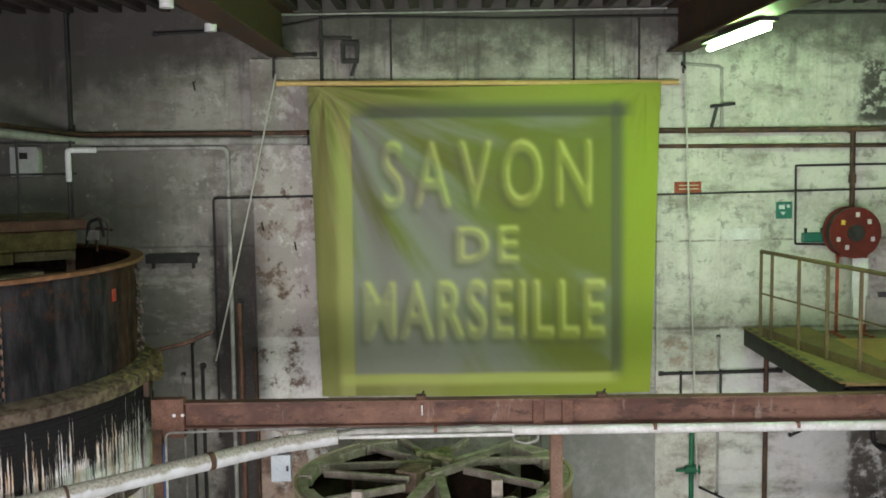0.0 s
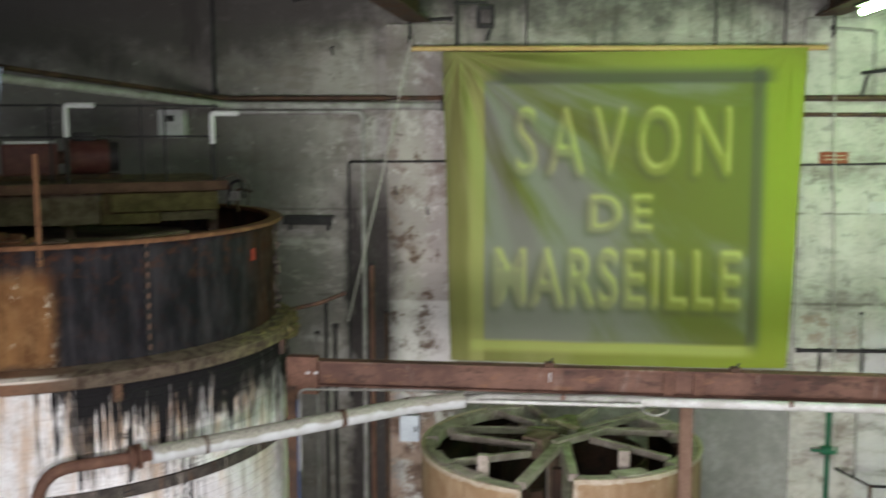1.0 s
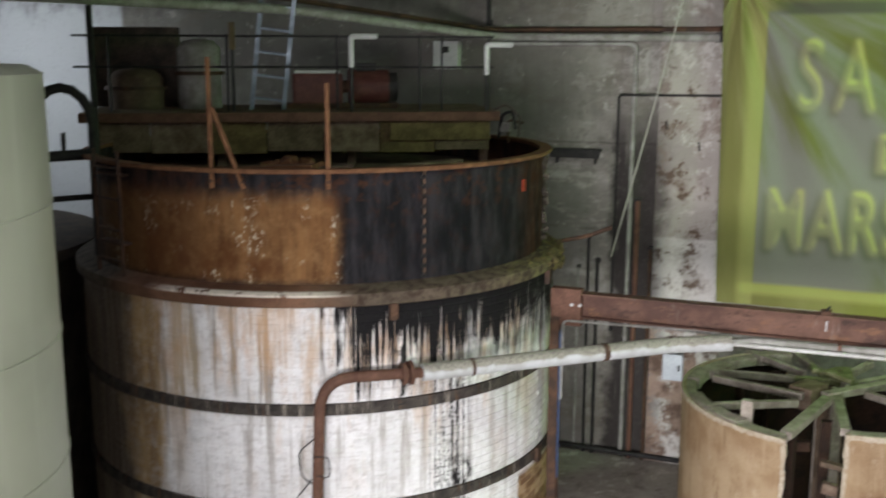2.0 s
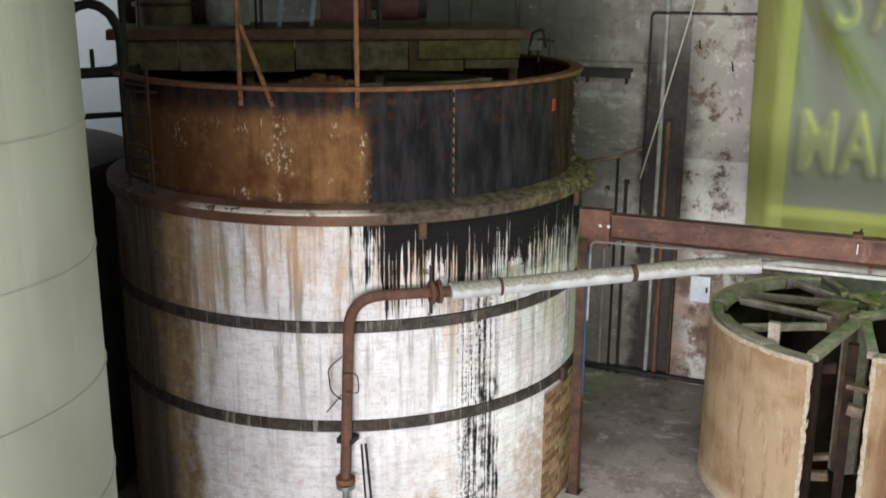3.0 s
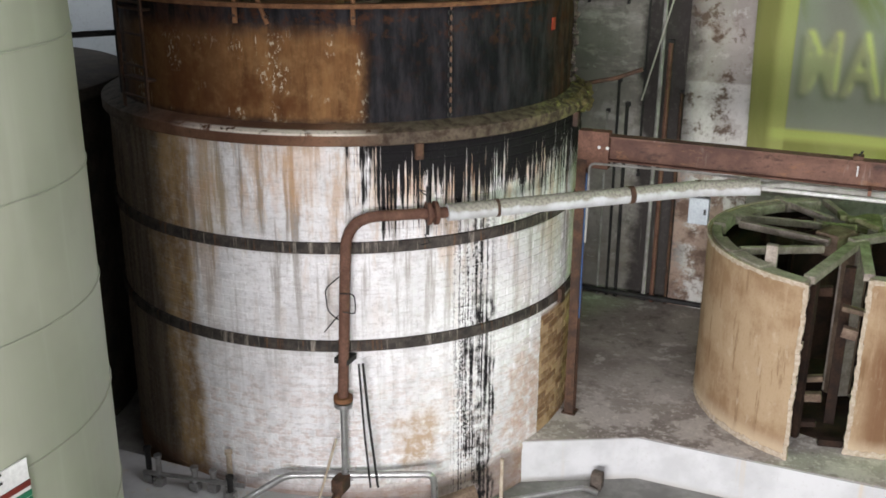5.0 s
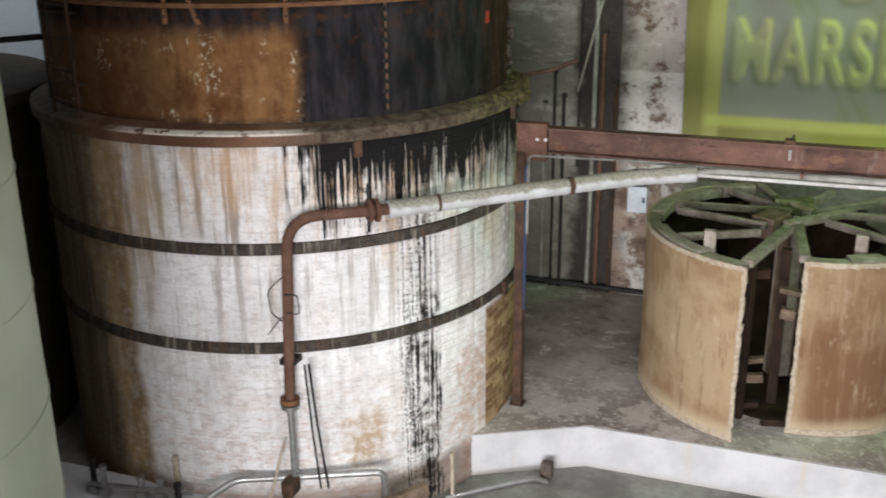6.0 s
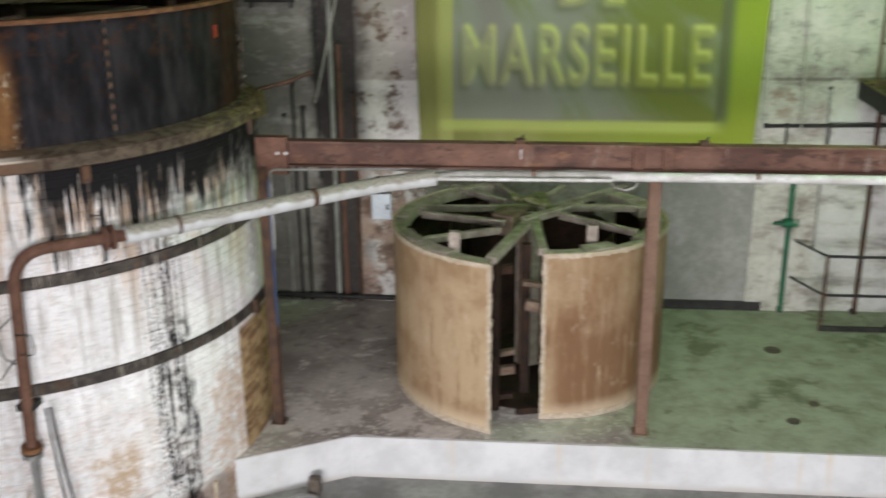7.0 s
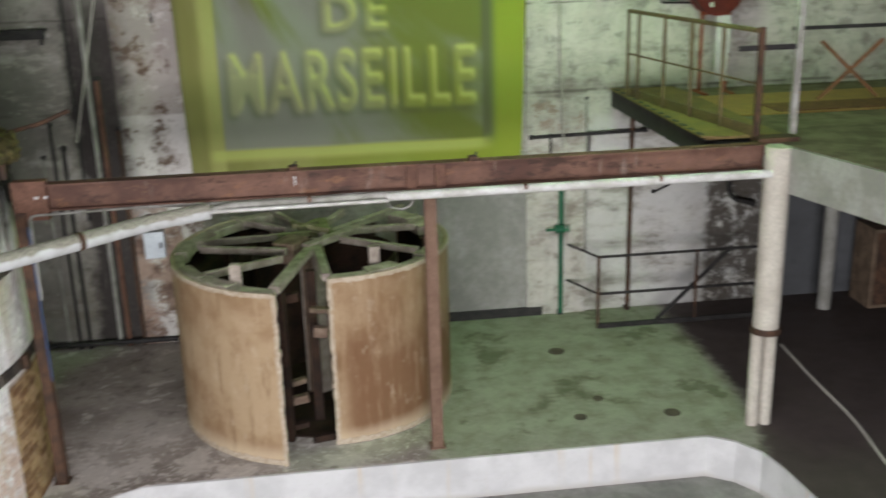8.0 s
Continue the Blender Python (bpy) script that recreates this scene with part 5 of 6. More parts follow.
for z in (0.46, 0.78):
    part("bar", rodded(dm @ Vector((0.05, 0.10, z)), dm @ Vector((DL + 0.05, 0.10, z)), 0.012, 8), M_BLACK, rail)
for x, h in ((0.14, 0.72), (1.60, 0.80)):
    t = thing("vent_pipe", "white bent vent pipe on a black stem", "pipe", "vent pipes on the platform", at=dm @ Vector((x, 0.02, -0.02)))
    part("stem", rodded((0, 0, 0), (0, 0, h - 0.3), 0.02, 8), M_BLACK, t)
    part("elbow", tubed([(0, 0, h - 0.32), (0, 0, h), (0.26, 0.10, h)], 0.03, 10, 0.03), M_WHITE, t)
t = thing("vent_pipe", "olive bent vent pipe on a black stem", "pipe", "vent pipes on the platform", at=dm @ Vector((2.84, 0.05, -0.02)))
part("stem", rodded((0, 0, 0), (0, 0, 0.66), 0.02, 8), M_BLACK, t)
part("head", rodded((0, 0, 0.66), (0, 0, 0.94), 0.035, 10), M_GANTRY, t)

scrap = thing("bent_pipework", "broken bent pipes at the platform end", "pipe", at=dm @ Vector((0.0, 0.0, -0.30)))
for k, pts in enumerate(([(0, 0, 0), (0.04, -0.02, 0.26), (0.16, -0.03, 0.30), (0.20, -0.03, 0.10)], [(0.10, 0.02, -0.05), (0.10, 0.0, 0.20), (0.28, 0.0, 0.17)], [(-0.06, -0.04, 0.30), (0.10, -0.06, 0.37), (0.26, -0.06, 0.24), (0.24, -0.06, 0.02)])):
    part("rod", tubed(pts, 0.018 - 0.003 * k, 8, 0.05), (M_BLACK, M_DARKRUST, M_CRUST)[k], scrap, "", 40)
part("bracket", boxed((0.07, 0.0, 0.12), (0.12, 0.05, 0.10), 0.006), M_OLDPIPE, scrap)
motor = thing("electric_motor", "dark red electric motor with gearbox on the platform", "motor", at=dm @ Vector((1.45, 0.75, -0.005)))
mm = Matrix.Rotation(math.atan2(DD.y, DD.x), 4, "Z")
part("foot", boxed((0.25, 0, 0.03), (1.3, 0.34, 0.06), 0.006, mm), M_DARKRUST, motor)
mbody = part("body", rodded(mm @ Vector((-0.30, 0, 0.24)), mm @ Vector((0.15, 0, 0.24)), 0.19, 20), M_MOTOR, motor, "", 40)
part("fan_cover", rodded(mm @ Vector((-0.40, 0, 0.24)), mm @ Vector((-0.30, 0, 0.24)), 0.16, 20), M_BLACK, mbody, "", 40)
gearbox = part("gearbox", boxed((0.50, 0, 0.22), (0.56, 0.34, 0.34), 0.03, mm), M_MOTOR, motor)
part("gearbox_lid", boxed((0.50, 0, 0.405), (0.50, 0.30, 0.03), 0.006, mm), M_WHITE, gearbox, "pale dusty lid")
part("coupling", rodded(mm @ Vector((0.15, 0, 0.24)), mm @ Vector((0.36, 0, 0.24)), 0.07, 14), M_DARKRUST, motor, "", 40)
part("terminal_box", boxed((-0.05, 0, 0.46), (0.22, 0.18, 0.09), 0.01, mm), M_BLACK, mbody)
step = thing("step_ladder", "faded blue aluminium ladder leaning on the rail", "ladder", at=dm @ Vector((2.50, 0.45, -0.005)))
for x in (-0.17, 0.17):
    part("rail", boxed((x, 0.12, 0.60), (0.05, 0.025, 1.25), 0.004, mm @ Matrix.Rotation(radians(-7), 4, "Y") @ Matrix.Rotation(radians(-9), 4, "X")), M_BLUE, step)
for k in range(5):
    part("rung", boxed((0, 0.12, 0.14 + 0.25 * k), (0.32, 0.04, 0.025), 0.004, mm @ Matrix.Rotation(radians(-7), 4, "Y") @ Matrix.Rotation(radians(-9), 4, "X")), M_BLUE, step)
for x, r, h, mat in ((3.26, 0.24, 0.74, M_OLDPIPE), (3.95, 0.30, 0.42, M_DARKWOOD)):
    t = thing("pump_casing", "stained round pump casing on the platform", "pump", at=dm @ Vector((x, 0.85, -0.005)))
    part("casing", lathed([(0.02, 0), (r, 0), (r, h - 0.08), (r * 0.7, h), (0.02, h + 0.03)], 24, closed=False), mat, t, "", 50)
    part("flange", rodded((0, 0, h * 0.5), (0, 0, h * 0.5 + 0.04), r + 0.04, 24), M_DARKRUST, t, "", 40)
dark_box = thing("control_cabinet", "tall dark control cabinet behind the platform", "cabinet", at=dm @ Vector((4.0, 1.35, -0.005)))
part("case", boxed((0, 0, 0.45), (0.95, 0.30, 0.90), 0.01, mm), M_CRUST, dark_box)
part("door", boxed((0, -0.16, 0.45), (0.86, 0.02, 0.82), 0.006, mm), M_BLACK, dark_box)
wbox = thing("meter_box", "white meter box fixed to the wall", "box", at=(-5.12, 12.62, 5.02))
case = part("case", boxed((0, -0.07, 0.17), (0.34, 0.16, 0.36), 0.012), M_WHITE, wbox)
part("dial", boxed((0.0, -0.155, 0.24), (0.10, 0.012, 0.08), 0.003), M_BLACK, case)

# arch pipe, bars and post beside the dark vat
gate = thing("arched_pipe", "thick black arched pipe on an iron stand", "pipe", at=(0, 0, 0))
pts = [bearing(40.7, 10.0, 3.30), bearing(40.7, 10.0, 4.55)]
for i in range(9):
    a = math.pi * i / 8
    pts.append(bearing(42.2 - 1.5 * math.cos(a), 10.0, 4.55 + 0.34 * math.sin(a)))
pts.append(bearing(43.7, 10.0, 3.30))
part("arch", tubed(pts, 0.045, 10), M_BLACK, gate, "", 40)
part("bar", rodded(bearing(40.6, 10.0, 4.28), bearing(45, 10.0, 4.25), 0.05, 10), M_BLACK, gate)
part("bar", rodded(bearing(40.6, 10.0, 3.88), bearing(45, 10.0, 3.86), 0.028, 10), M_BLACK, gate)
part("spindle", rodded(bearing(42.2, 10.0, 4.30), bearing(42.2, 10.0, 4.48), 0.02, 8), M_BLACK, gate)
part("post", rodded(bearing(40.55, 10.05, 3.30), bearing(40.55, 10.05, 5.75), 0.03, 8), M_BLACK, gate)

# ---- pipes of the left side ----
def run(name, label, pts, r, mat, rounds=0.08, seg=10, joints=()):
    t = thing(name, label, "pipe", at=(0, 0, 0))
    part("pipe", tubed(pts, r, seg, rounds), mat, t, "", 40)
    for p in (pts[0], pts[-1]):
        if 12.45 < p[1] < 12.645:
            part("clip", boxed((p[0], (p[1] + 12.66) / 2, p[2]), (2 * r + 0.012, 12.66 - p[1], 2 * r + 0.012), 0), M_BLACK, t)
    for a, b in joints:
        part("joint", rodded(a, b, r * 1.45, seg), mat, t, "", 40)
    return t


run("steam_main", "pale lagged steam main over the vat", [(-1.66, 12.56, 5.40), (-4.4, 12.50, 5.42), (-5.80, 9.60, 5.66), (-6.40, 7.0, 5.66), (-8.5, 3.0, 5.7), (-12.99, 1.5, 5.7)], 0.05, M_OLDPIPE, 0.2, 12)
run("pipe", "rusty pipe along the wall under the ceiling", [(-1.66, 12.58, 5.50), (-4.5, 12.55, 5.51), (-6.0, 9.7, 5.80), (-8.6, 4.0, 5.86), (-12.99, 3.6, 5.86)], 0.03, M_DARKRUST, 0.2)
run("conduit", "pale conduit bent down the wall", [(-4.3, 12.58, 5.335), (-2.65, 12.58, 5.33), (-2.67, 12.58, 0.02)], 0.026, M_OLDPIPE, 0.10)
run("conduit", "thin dark conduit on the wall", [(-1.60, 12.56, 4.72), (-2.84, 12.56, 4.71), (-2.86, 12.60, 1.7)], 0.014, M_BLACK, 0.05)
for x, z1, r, m in ((-3.17, 2.9, 0.018, M_BLACK), (-3.05, 2.6, 0.022, M_BLACK), (-2.56, 3.4, 0.03, M_RUST), (-2.38, 2.8, 0.02, M_DARKRUST), (-3.30, 2.5, 0.015, M_OLDPIPE)):
    run("drain_pipe", "upright pipe at the foot of the wall", [(x, 12.58, 0.0), (x, 12.58, z1)], r, m, 0)
run("pipe", "low pipe along the foot of the wall", [(-3.6, 12.55, 0.07), (-1.6, 12.55, 0.06)], 0.035, M_BLACK, 0)
run("pipe", "thin dark pipe down the plaster", [(-4.57, 12.60, 7.0), (-4.57, 12.60, 5.6)], 0.03, M_BLACK, 0)
run("pipe", "thin iron pipe across the plaster", [(-3.5, 12.58, 6.72), (-2.2, 12.58, 6.76)], 0.018, M_BLACK, 0)
shelf = thing("wall_shelf", "blackened iron shelf bracket on the wall", "shelf", at=(-3.37, 12.65, 3.98))
part("plate", boxed((0, -0.07, 0.03), (0.64, 0.16, 0.03), 0.004), M_BLACK, shelf)
part("lip", boxed((0, -0.14, -0.02), (0.64, 0.015, 0.09), 0.003), M_BLACK, shelf)
for dx in (-0.25, 0.25):
    part("stay", boxed((dx, -0.05, -0.06), (0.02, 0.10, 0.16), 0.003), M_BLACK, shelf)
for x, z in ((-3.04, 6.08), (-2.25, 4.35), (-1.85, 4.1)):
    hk = thing("wall_hook", "small black iron hook in the plaster", "hook", at=(x, 12.60, z))
    part("hook", tubed([(0, 0.06, 0.06), (0, -0.03, 0.05), (0.02, -0.04, -0.05)], 0.012, 6), M_BLACK, hk)

# ---- top of the wall ----
br = thing("ring_bracket", "square black iron bracket on the wall", "bracket", at=(-1.12, 12.62, 6.36))
for c, s2 in (((0, -0.03, 0), (0.21, 0.05, 0.05)), ((0, -0.03, 0.22), (0.21, 0.05, 0.05)), ((-0.085, -0.03, 0.11), (0.05, 0.05, 0.20)), ((0.085, -0.03, 0.11), (0.05, 0.05, 0.20))):
    part("bar", boxed(c, s2, 0.004), M_BLACK, br)
part("arm", boxed((-0.18, -0.03, 0.28), (0.42, 0.04, 0.03), 0.004), M_BLACK, br)
part("tail", boxed((0.07, -0.03, -0.08), (0.04, 0.04, 0.16), 0.004, Matrix.Rotation(radians(20), 4, "Y")), M_BLACK, br)
run("pipe", "black pipe on the wall beside the banner", [(-1.47, 12.60, 6.05), (-1.47, 12.60, 6.95)], 0.022, M_BLACK, 0)
run("cable", "slack black cable under the joists", [(-2.0, 12.58, 6.78), (-1.3, 12.57, 6.90), (-0.3, 12.58, 6.88), (0.8, 12.58, 6.85), (2.9, 12.58, 6.86)], 0.014, M_BLACK, 0.3)
run("cable", "straight cable under the joists", [(-2.0, 12.58, 6.93), (2.75, 12.58, 6.95)], 0.012, M_OLDPIPE, 0)
run("cable", "straight cable under the joists", [(3.1, 12.58, 6.88), (9.9, 12.58, 6.86)], 0.02, M_BLACK, 0)
for x in (-0.62, 1.62, 2.42):
    run("conduit", "thin black conduit above the banner", [(x, 12.62, 6.1), (x, 12.62, 6.85)], 0.012, M_BLACK, 0)
run("pipe", "short iron bar under the beam", [(-2.05, 12.58, 6.44), (-1.55, 12.58, 6.45)], 0.018, M_BLACK, 0)
for x, y in ((-2.12, 8.0), (-2.12, 9.5)):
    ins = thing("insulator", "white ceramic insulator clipped to the beam", "insulator", "insulators on the beam", at=(x, y, 6.36))
    part("cap", rodded((0, 0, 0), (0, 0, 0.07), 0.055, 14), M_WHITE, ins, "", 40)
    part("pin", rodded((0.03, 0, 0.05), (0.05, 0, 0.10), 0.012, 6), M_BLACK, ins)
for x in (-2.03, 2.93):
    pul = thing("pulley", "small black pulley under the beam end", "pulley", at=(x, 12.44, 6.20))
    part("wheel", rodded((-0.012, 0, 0), (0.012, 0, 0), 0.05, 16), M_BLACK, pul, "", 40)
    part("strap", boxed((0, 0, 0.12), (0.03, 0.02, 0.22), 0.003), M_BLACK, pul)
for a, b in (((-2.0, 12.40, 6.2), (-2.84, 12.42, 2.70)), ((2.93, 12.40, 6.2), (3.15, 12.46, 1.0))):
    rp = thing("rope", "thin pale rope hanging from the pulley", "rope", "ropes of the banner", at=(0, 0, 0))
    mid = [Vector(a).lerp(Vector(b), k / 6) + Vector((0, 0, -0.04 * math.sin(math.pi * k / 6))) for k in range(7)]
    part("strand", tubed(mid, 0.011, 6), M_ROPE, rp)

# ---- right side of the wall ----
run("pipe", "thick dark pipe along the wall", [(2.62, 12.56, 5.47), (9.95, 12.56, 5.44)], 0.035, M_DARKRUST, 0, 12)
run("pipe", "dark pipe along the wall below another", [(2.62, 12.57, 5.28), (9.95, 12.57, 5.22)], 0.025, M_DARKRUST, 0)
run("pipe", "dark drop pipe to the hose reel", [(5.04, 12.57, 5.45), (5.05, 12.57, 4.40)], 0.032, M_DARKRUST, 0, 10, (((5.045, 12.57, 4.80), (5.046, 12.57, 4.90)),))
run("wire", "thin black wire along the wall", [(2.58, 12.575, 4.685), (5.9, 12.575, 4.73), (9.9, 12.575, 4.73)], 0.012, M_BLACK, 0)
run("conduit", "thin black conduit round the alarm", [(5.9, 12.61, 5.03), (4.36, 12.61, 5.02), (4.37, 12.61, 4.05), (4.9, 12.61, 4.03)], 0.013, M_BLACK, 0.02)
hanger = thing("pipe_bracket", "black angle bracket jutting from the wall", "bracket", at=(3.33, 12.63, 5.72))
part("arm", boxed((0.10, -0.10, 0.04), (0.30, 0.05, 0.04), 0.004, Matrix.Rotation(radians(-6), 4, "Y")), M_BLACK, hanger)
part("stay", boxed((0.02, -0.08, -0.12), (0.035, 0.04, 0.30), 0.004, Matrix.Rotation(radians(14), 4, "Y")), M_BLACK, hanger)
run("pipe", "bent grey pipe under the beam", [(2.95, 12.58, 6.28), (3.42, 12.58, 6.24), (3.43, 12.58, 5.5)], 0.02, M_OLDPIPE, 0.05)

sign = thing("wall_sign", "small red and white sign on the pier", "sign", at=(2.86, 12.582, 4.70))
panel = part("panel", boxed((0.16, 0, 0.07), (0.33, 0.012, 0.14), 0.002), M_ORANGERED, sign)
for dz in (0.05, 0.095):
    part("text_bar", boxed((0.17, -0.009, dz), (0.24, 0.006, 0.012)), M_PALEEDGE, panel)
ex = thing("exit_sign", "small green and white exit pictogram sign", "sign", at=(4.13, 12.63, 4.37))
panel = part("panel", boxed((0.10, 0, 0.10), (0.20, 0.012, 0.21), 0.002), M_SIGNGREEN, ex)
part("symbol", boxed((0.07, -0.009, 0.14), (0.07, 0.006, 0.05)), M_WHITE, panel)
part("symbol", boxed((0.15, -0.009, 0.15), (0.035, 0.006, 0.035)), M_WHITE, panel)
part("arrow", prism([(0.05, 0.03), (0.085, -0.01), (0.12, 0.03)], 0, 0.006), M_WHITE, panel).matrix_basis = pose(0, -0.008, 0.05, 90)
al = thing("call_point", "green emergency call point on the wall", "switch", at=(4.45, 12.62, 4.08))
part("case", boxed((0.14, -0.03, 0.05), (0.30, 0.06, 0.12), 0.02), M_SIGNGREEN, al)
for dx in (0.04, 0.24):
    part("lug", boxed((dx, -0.03, 0.135), (0.03, 0.03, 0.06), 0.004), M_BLACK, al)
pb = thing("paper_notice", "pale paper notice on the wall", "notice", at=(3.46, 12.632, 4.12))
part("sheet", boxed((0.24, 0, 0.06), (0.48, 0.004, 0.14)), M_WHITE, pb)

reel = thing("hose_reel", "red fire hose reel with stickers on a red stand", "hose reel", at=(4.95, 12.25, 2.95))
disc = part("disc", rodded((0, -0.02, 1.26), (0, -0.06, 1.26), 0.31, 36), M_RED, reel, "", 40)
part("drum", rodded((0, 0.16, 1.26), (0, -0.02, 1.26), 0.19, 28), M_BLACK, reel, "", 40)
part("disc", rodded((0, 0.20, 1.26), (0, 0.16, 1.26), 0.31, 36), M_RED, reel, "", 40)
part("hub", rodded((0, -0.09, 1.26), (0, -0.055, 1.26), 0.10, 24), M_BLACK, reel, "", 40)
part("hose", lathed([(0.20, 0.0), (0.29, 0.0), (0.29, 0.12), (0.20, 0.12)], 36), M_BLACK, reel, "coiled black hose", 40).matrix_basis = pose(0, 0.13, 1.26, 90)
for a, r, mat in ((140, 0.20, M_YELLOW), (85, 0.22, M_WHITE), (40, 0.21, M_WHITE), (200, 0.22, M_WHITE), (240, 0.20, M_WHITE), (-20, 0.22, M_WHITE)):
    part("sticker", boxed((r * math.cos(radians(a)), -0.063, 1.26 + r * math.sin(radians(a))), (0.045, 0.006, 0.055), 0, None), mat, disc)
for dx in (-0.17, 0.17):
    part("leg", boxed((dx, 0.05, 0.50), (0.035, 0.03, 1.0), 0.004), M_ORANGERED, reel)
    part("foot", boxed((dx, 0.0, 0.015), (0.05, 0.40, 0.03), 0.004), M_ORANGERED, reel)
part("crossbar", boxed((0, 0.05, 0.98), (0.38, 0.03, 0.04), 0.004), M_ORANGERED, reel)
part("spine", boxed((0, 0.08, 1.12), (0.05, 0.03, 0.36), 0.004), M_ORANGERED, reel)
part("notice", boxed((0.08, -0.02, 0.72), (0.19, 0.008, 0.46)), M_WHITE, reel, "white instruction panel")
part("notice", boxed((0.08, -0.02, 0.32), (0.15, 0.008, 0.34)), M_WHITE, reel, "white instruction panel")

# ---- gantry ----
gantry = thing("gantry_walkway", "steel gantry with an ochre deck beside the gallery", "gantry", at=(0, 0, -0.05))
for k in range(4):
    part("deck_plate", boxed((4.18, 9.475 + 0.7875 * (k + 0.5), 3.035), (0.78, 0.78, 0.03), 0.003), M_DECK, gantry, "ochre deck plate")
part("kick_strip", boxed((3.80, 11.05, 3.055), (0.14, 3.15, 0.012)), M_DECK, gantry, "yellowish edge strip")
bm = bmesh.new()
box(bm, (3.76, 11.05, 2.93), (0.015, 3.15, 0.20))
box(bm, (3.80, 11.05, 2.835), (0.09, 3.15, 0.015))
box(bm, (3.80, 11.05, 3.015), (0.09, 3.15, 0.015))
part("edge_channel", bm, M_BLACK, gantry, "black channel beam with holes")
part("edge_channel", boxed((4.5, 11.05, 2.93), (0.08, 3.15, 0.19)), M_BLACK, gantry)
for k in range(13):
    part("notch", boxed((3.772, 9.62 + 0.235 * k, 3.058), (0.055, 0.12, 0.016), 0.002), M_BLACK, gantry, "dark notch in the edge strip")
for y in (9.55, 11.0, 12.4):
    part("joist", boxed((4.15, y, 2.93), (0.7, 0.06, 0.14)), M_BLACK, gantry)
gr = thing("gantry_railing", "olive-brown steel railing on the gantry edge", "railing", at=(0, 0, -0.05))
GA, GB = Vector((3.76, 12.0, 3.05)), Vector((4.22, 9.40, 3.05))
for k in (0.0, 0.10, 0.33, 0.55, 0.78):
    p = GA.lerp(GB, k)
    part("post", boxed((p.x, p.y, 3.55), (0.032, 0.032, 1.02), 0.004), M_GANTRY, gr)
part("top_rail", rodded(GA + Vector((0, 0, 1.02)), GB + Vector((0, 0, 1.02)), 0.024, 10), M_GANTRY, gr)
part("mid_rail", rodded(GA + Vector((0, 0, 0.52)), GB + Vector((0, 0, 0.52)), 0.011, 8), M_GANTRY, gr)
part("toe_board", boxed((0, 0, 0), (0.02, 2.6, 0.11), 0, Matrix.Translation((GA + GB) / 2 + Vector((0.03, 0, 0.05))) @ Matrix.Rotation(math.atan2(GA.x - GB.x, GB.y - GA.y) + math.pi, 4, "Z")), M_GANTRY, gr)
gp = thing("gate_post", "tall dark steel post at the gallery gate", "post", at=(4.66, 9.45, 2.95))
part("shaft", boxed((0, 0, 0.8), (0.06, 0.06, 1.6), 0.004), M_OLDPIPE, gp)
part("bar", boxed((-0.31, 0.0, 0.90), (0.58, 0.03, 0.05), 0.004), M_BLACK, gp)
gs = thing("corner_post", "dark rusty post at the gallery corner", "post", at=(4.27, 9.42, 2.75))
part("shaft", boxed((0, 0, 0.65), (0.055, 0.055, 1.30), 0.004), M_DARKRUST, gs)
part("gusset", boxed((0.18, -0.05, 0.17), (0.42, 0.20, 0.16), 0.006), M_DARKRUST, gs)
gl = thing("gallery_railing", "dark railing along the gallery with orange bracing", "railing", at=(0, 0, 0))
for x in (5.2, 6.5, 7.8):
    part("post", boxed((x, 10.6, 3.42), (0.04, 0.04, 0.95), 0.004), M_DARKRUST, gl)
part("top_rail", boxed((6.6, 10.6, 3.89), (2.9, 0.04, 0.04), 0.004), M_BLACK, gl)
for s2 in (-1, 1):
    part("brace", boxed((0, 0, 0), (0.95, 0.025, 0.04), 0.003, Matrix.Translation((5.85, 10.62, 3.42)) @ Matrix.Rotation(radians(42 * s2), 4, "Y")), M_ORANGE, gl)
part("floor_coat", prism([(4.47, 12.6), (4.47, 9.2), (5.5, 5.55), (9.98, 5.55), (9.98, 12.6)], 2.948, 2.956), M_COAT, slab_r, "worn greenish floor coat")
part("deck_strip", boxed((6.3, 11.3, 2.962), (3.5, 1.3, 0.02)), M_GALLERY, slab_r, "ochre floor of the gallery")
part("deck_mat", boxed((6.4, 10.95, 2.976), (2.6, 0.5, 0.01)), M_ORANGE, slab_r, "orange-brown floor strip")
part("collar", rodded((0, 0, 1.03), (0, 0, 1.09), 0.155, 24), M_DARKRUST, pil, "rusty collar", 40)

# dark store under the gallery
for x, y in ((6.6, 12.1), (8.3, 11.2)):
    t = thing("store_post", "pale post under the gallery", "post", at=(x, y, 0))
    part("shaft", rodded((0, 0, 0), (0, 0, 2.5), 0.09, 16), M_SLAB, t, "", 40)
cab = thing("store_cabinet", "dim grey cabinet under the gallery", "cabinet", at=(7.6, 12.2, 0))
part("case", boxed((0, 0, 0.55), (0.9, 0.5, 1.1), 0.01), M_DARKWOOD, cab)
part("door", boxed((0, -0.26, 0.55), (0.82, 0.02, 1.0), 0.006), M_DARKRUST, cab)
run("hose", "pale hose lying on the dark floor", [(5.50, 11.0, 0.015), (5.42, 10.0, 0.015), (5.38, 9.0, 0.015), (5.2, 8.0, 0.015), (5.3, 6.8, 0.015)], 0.018, M_ROPE, 0.3, 8)

# ---- low railing over the stair well, green pipe, bolts ----
lr = thing("low_railing", "dark iron guard rail round a floor opening", "railing", at=(0, 0, 0))
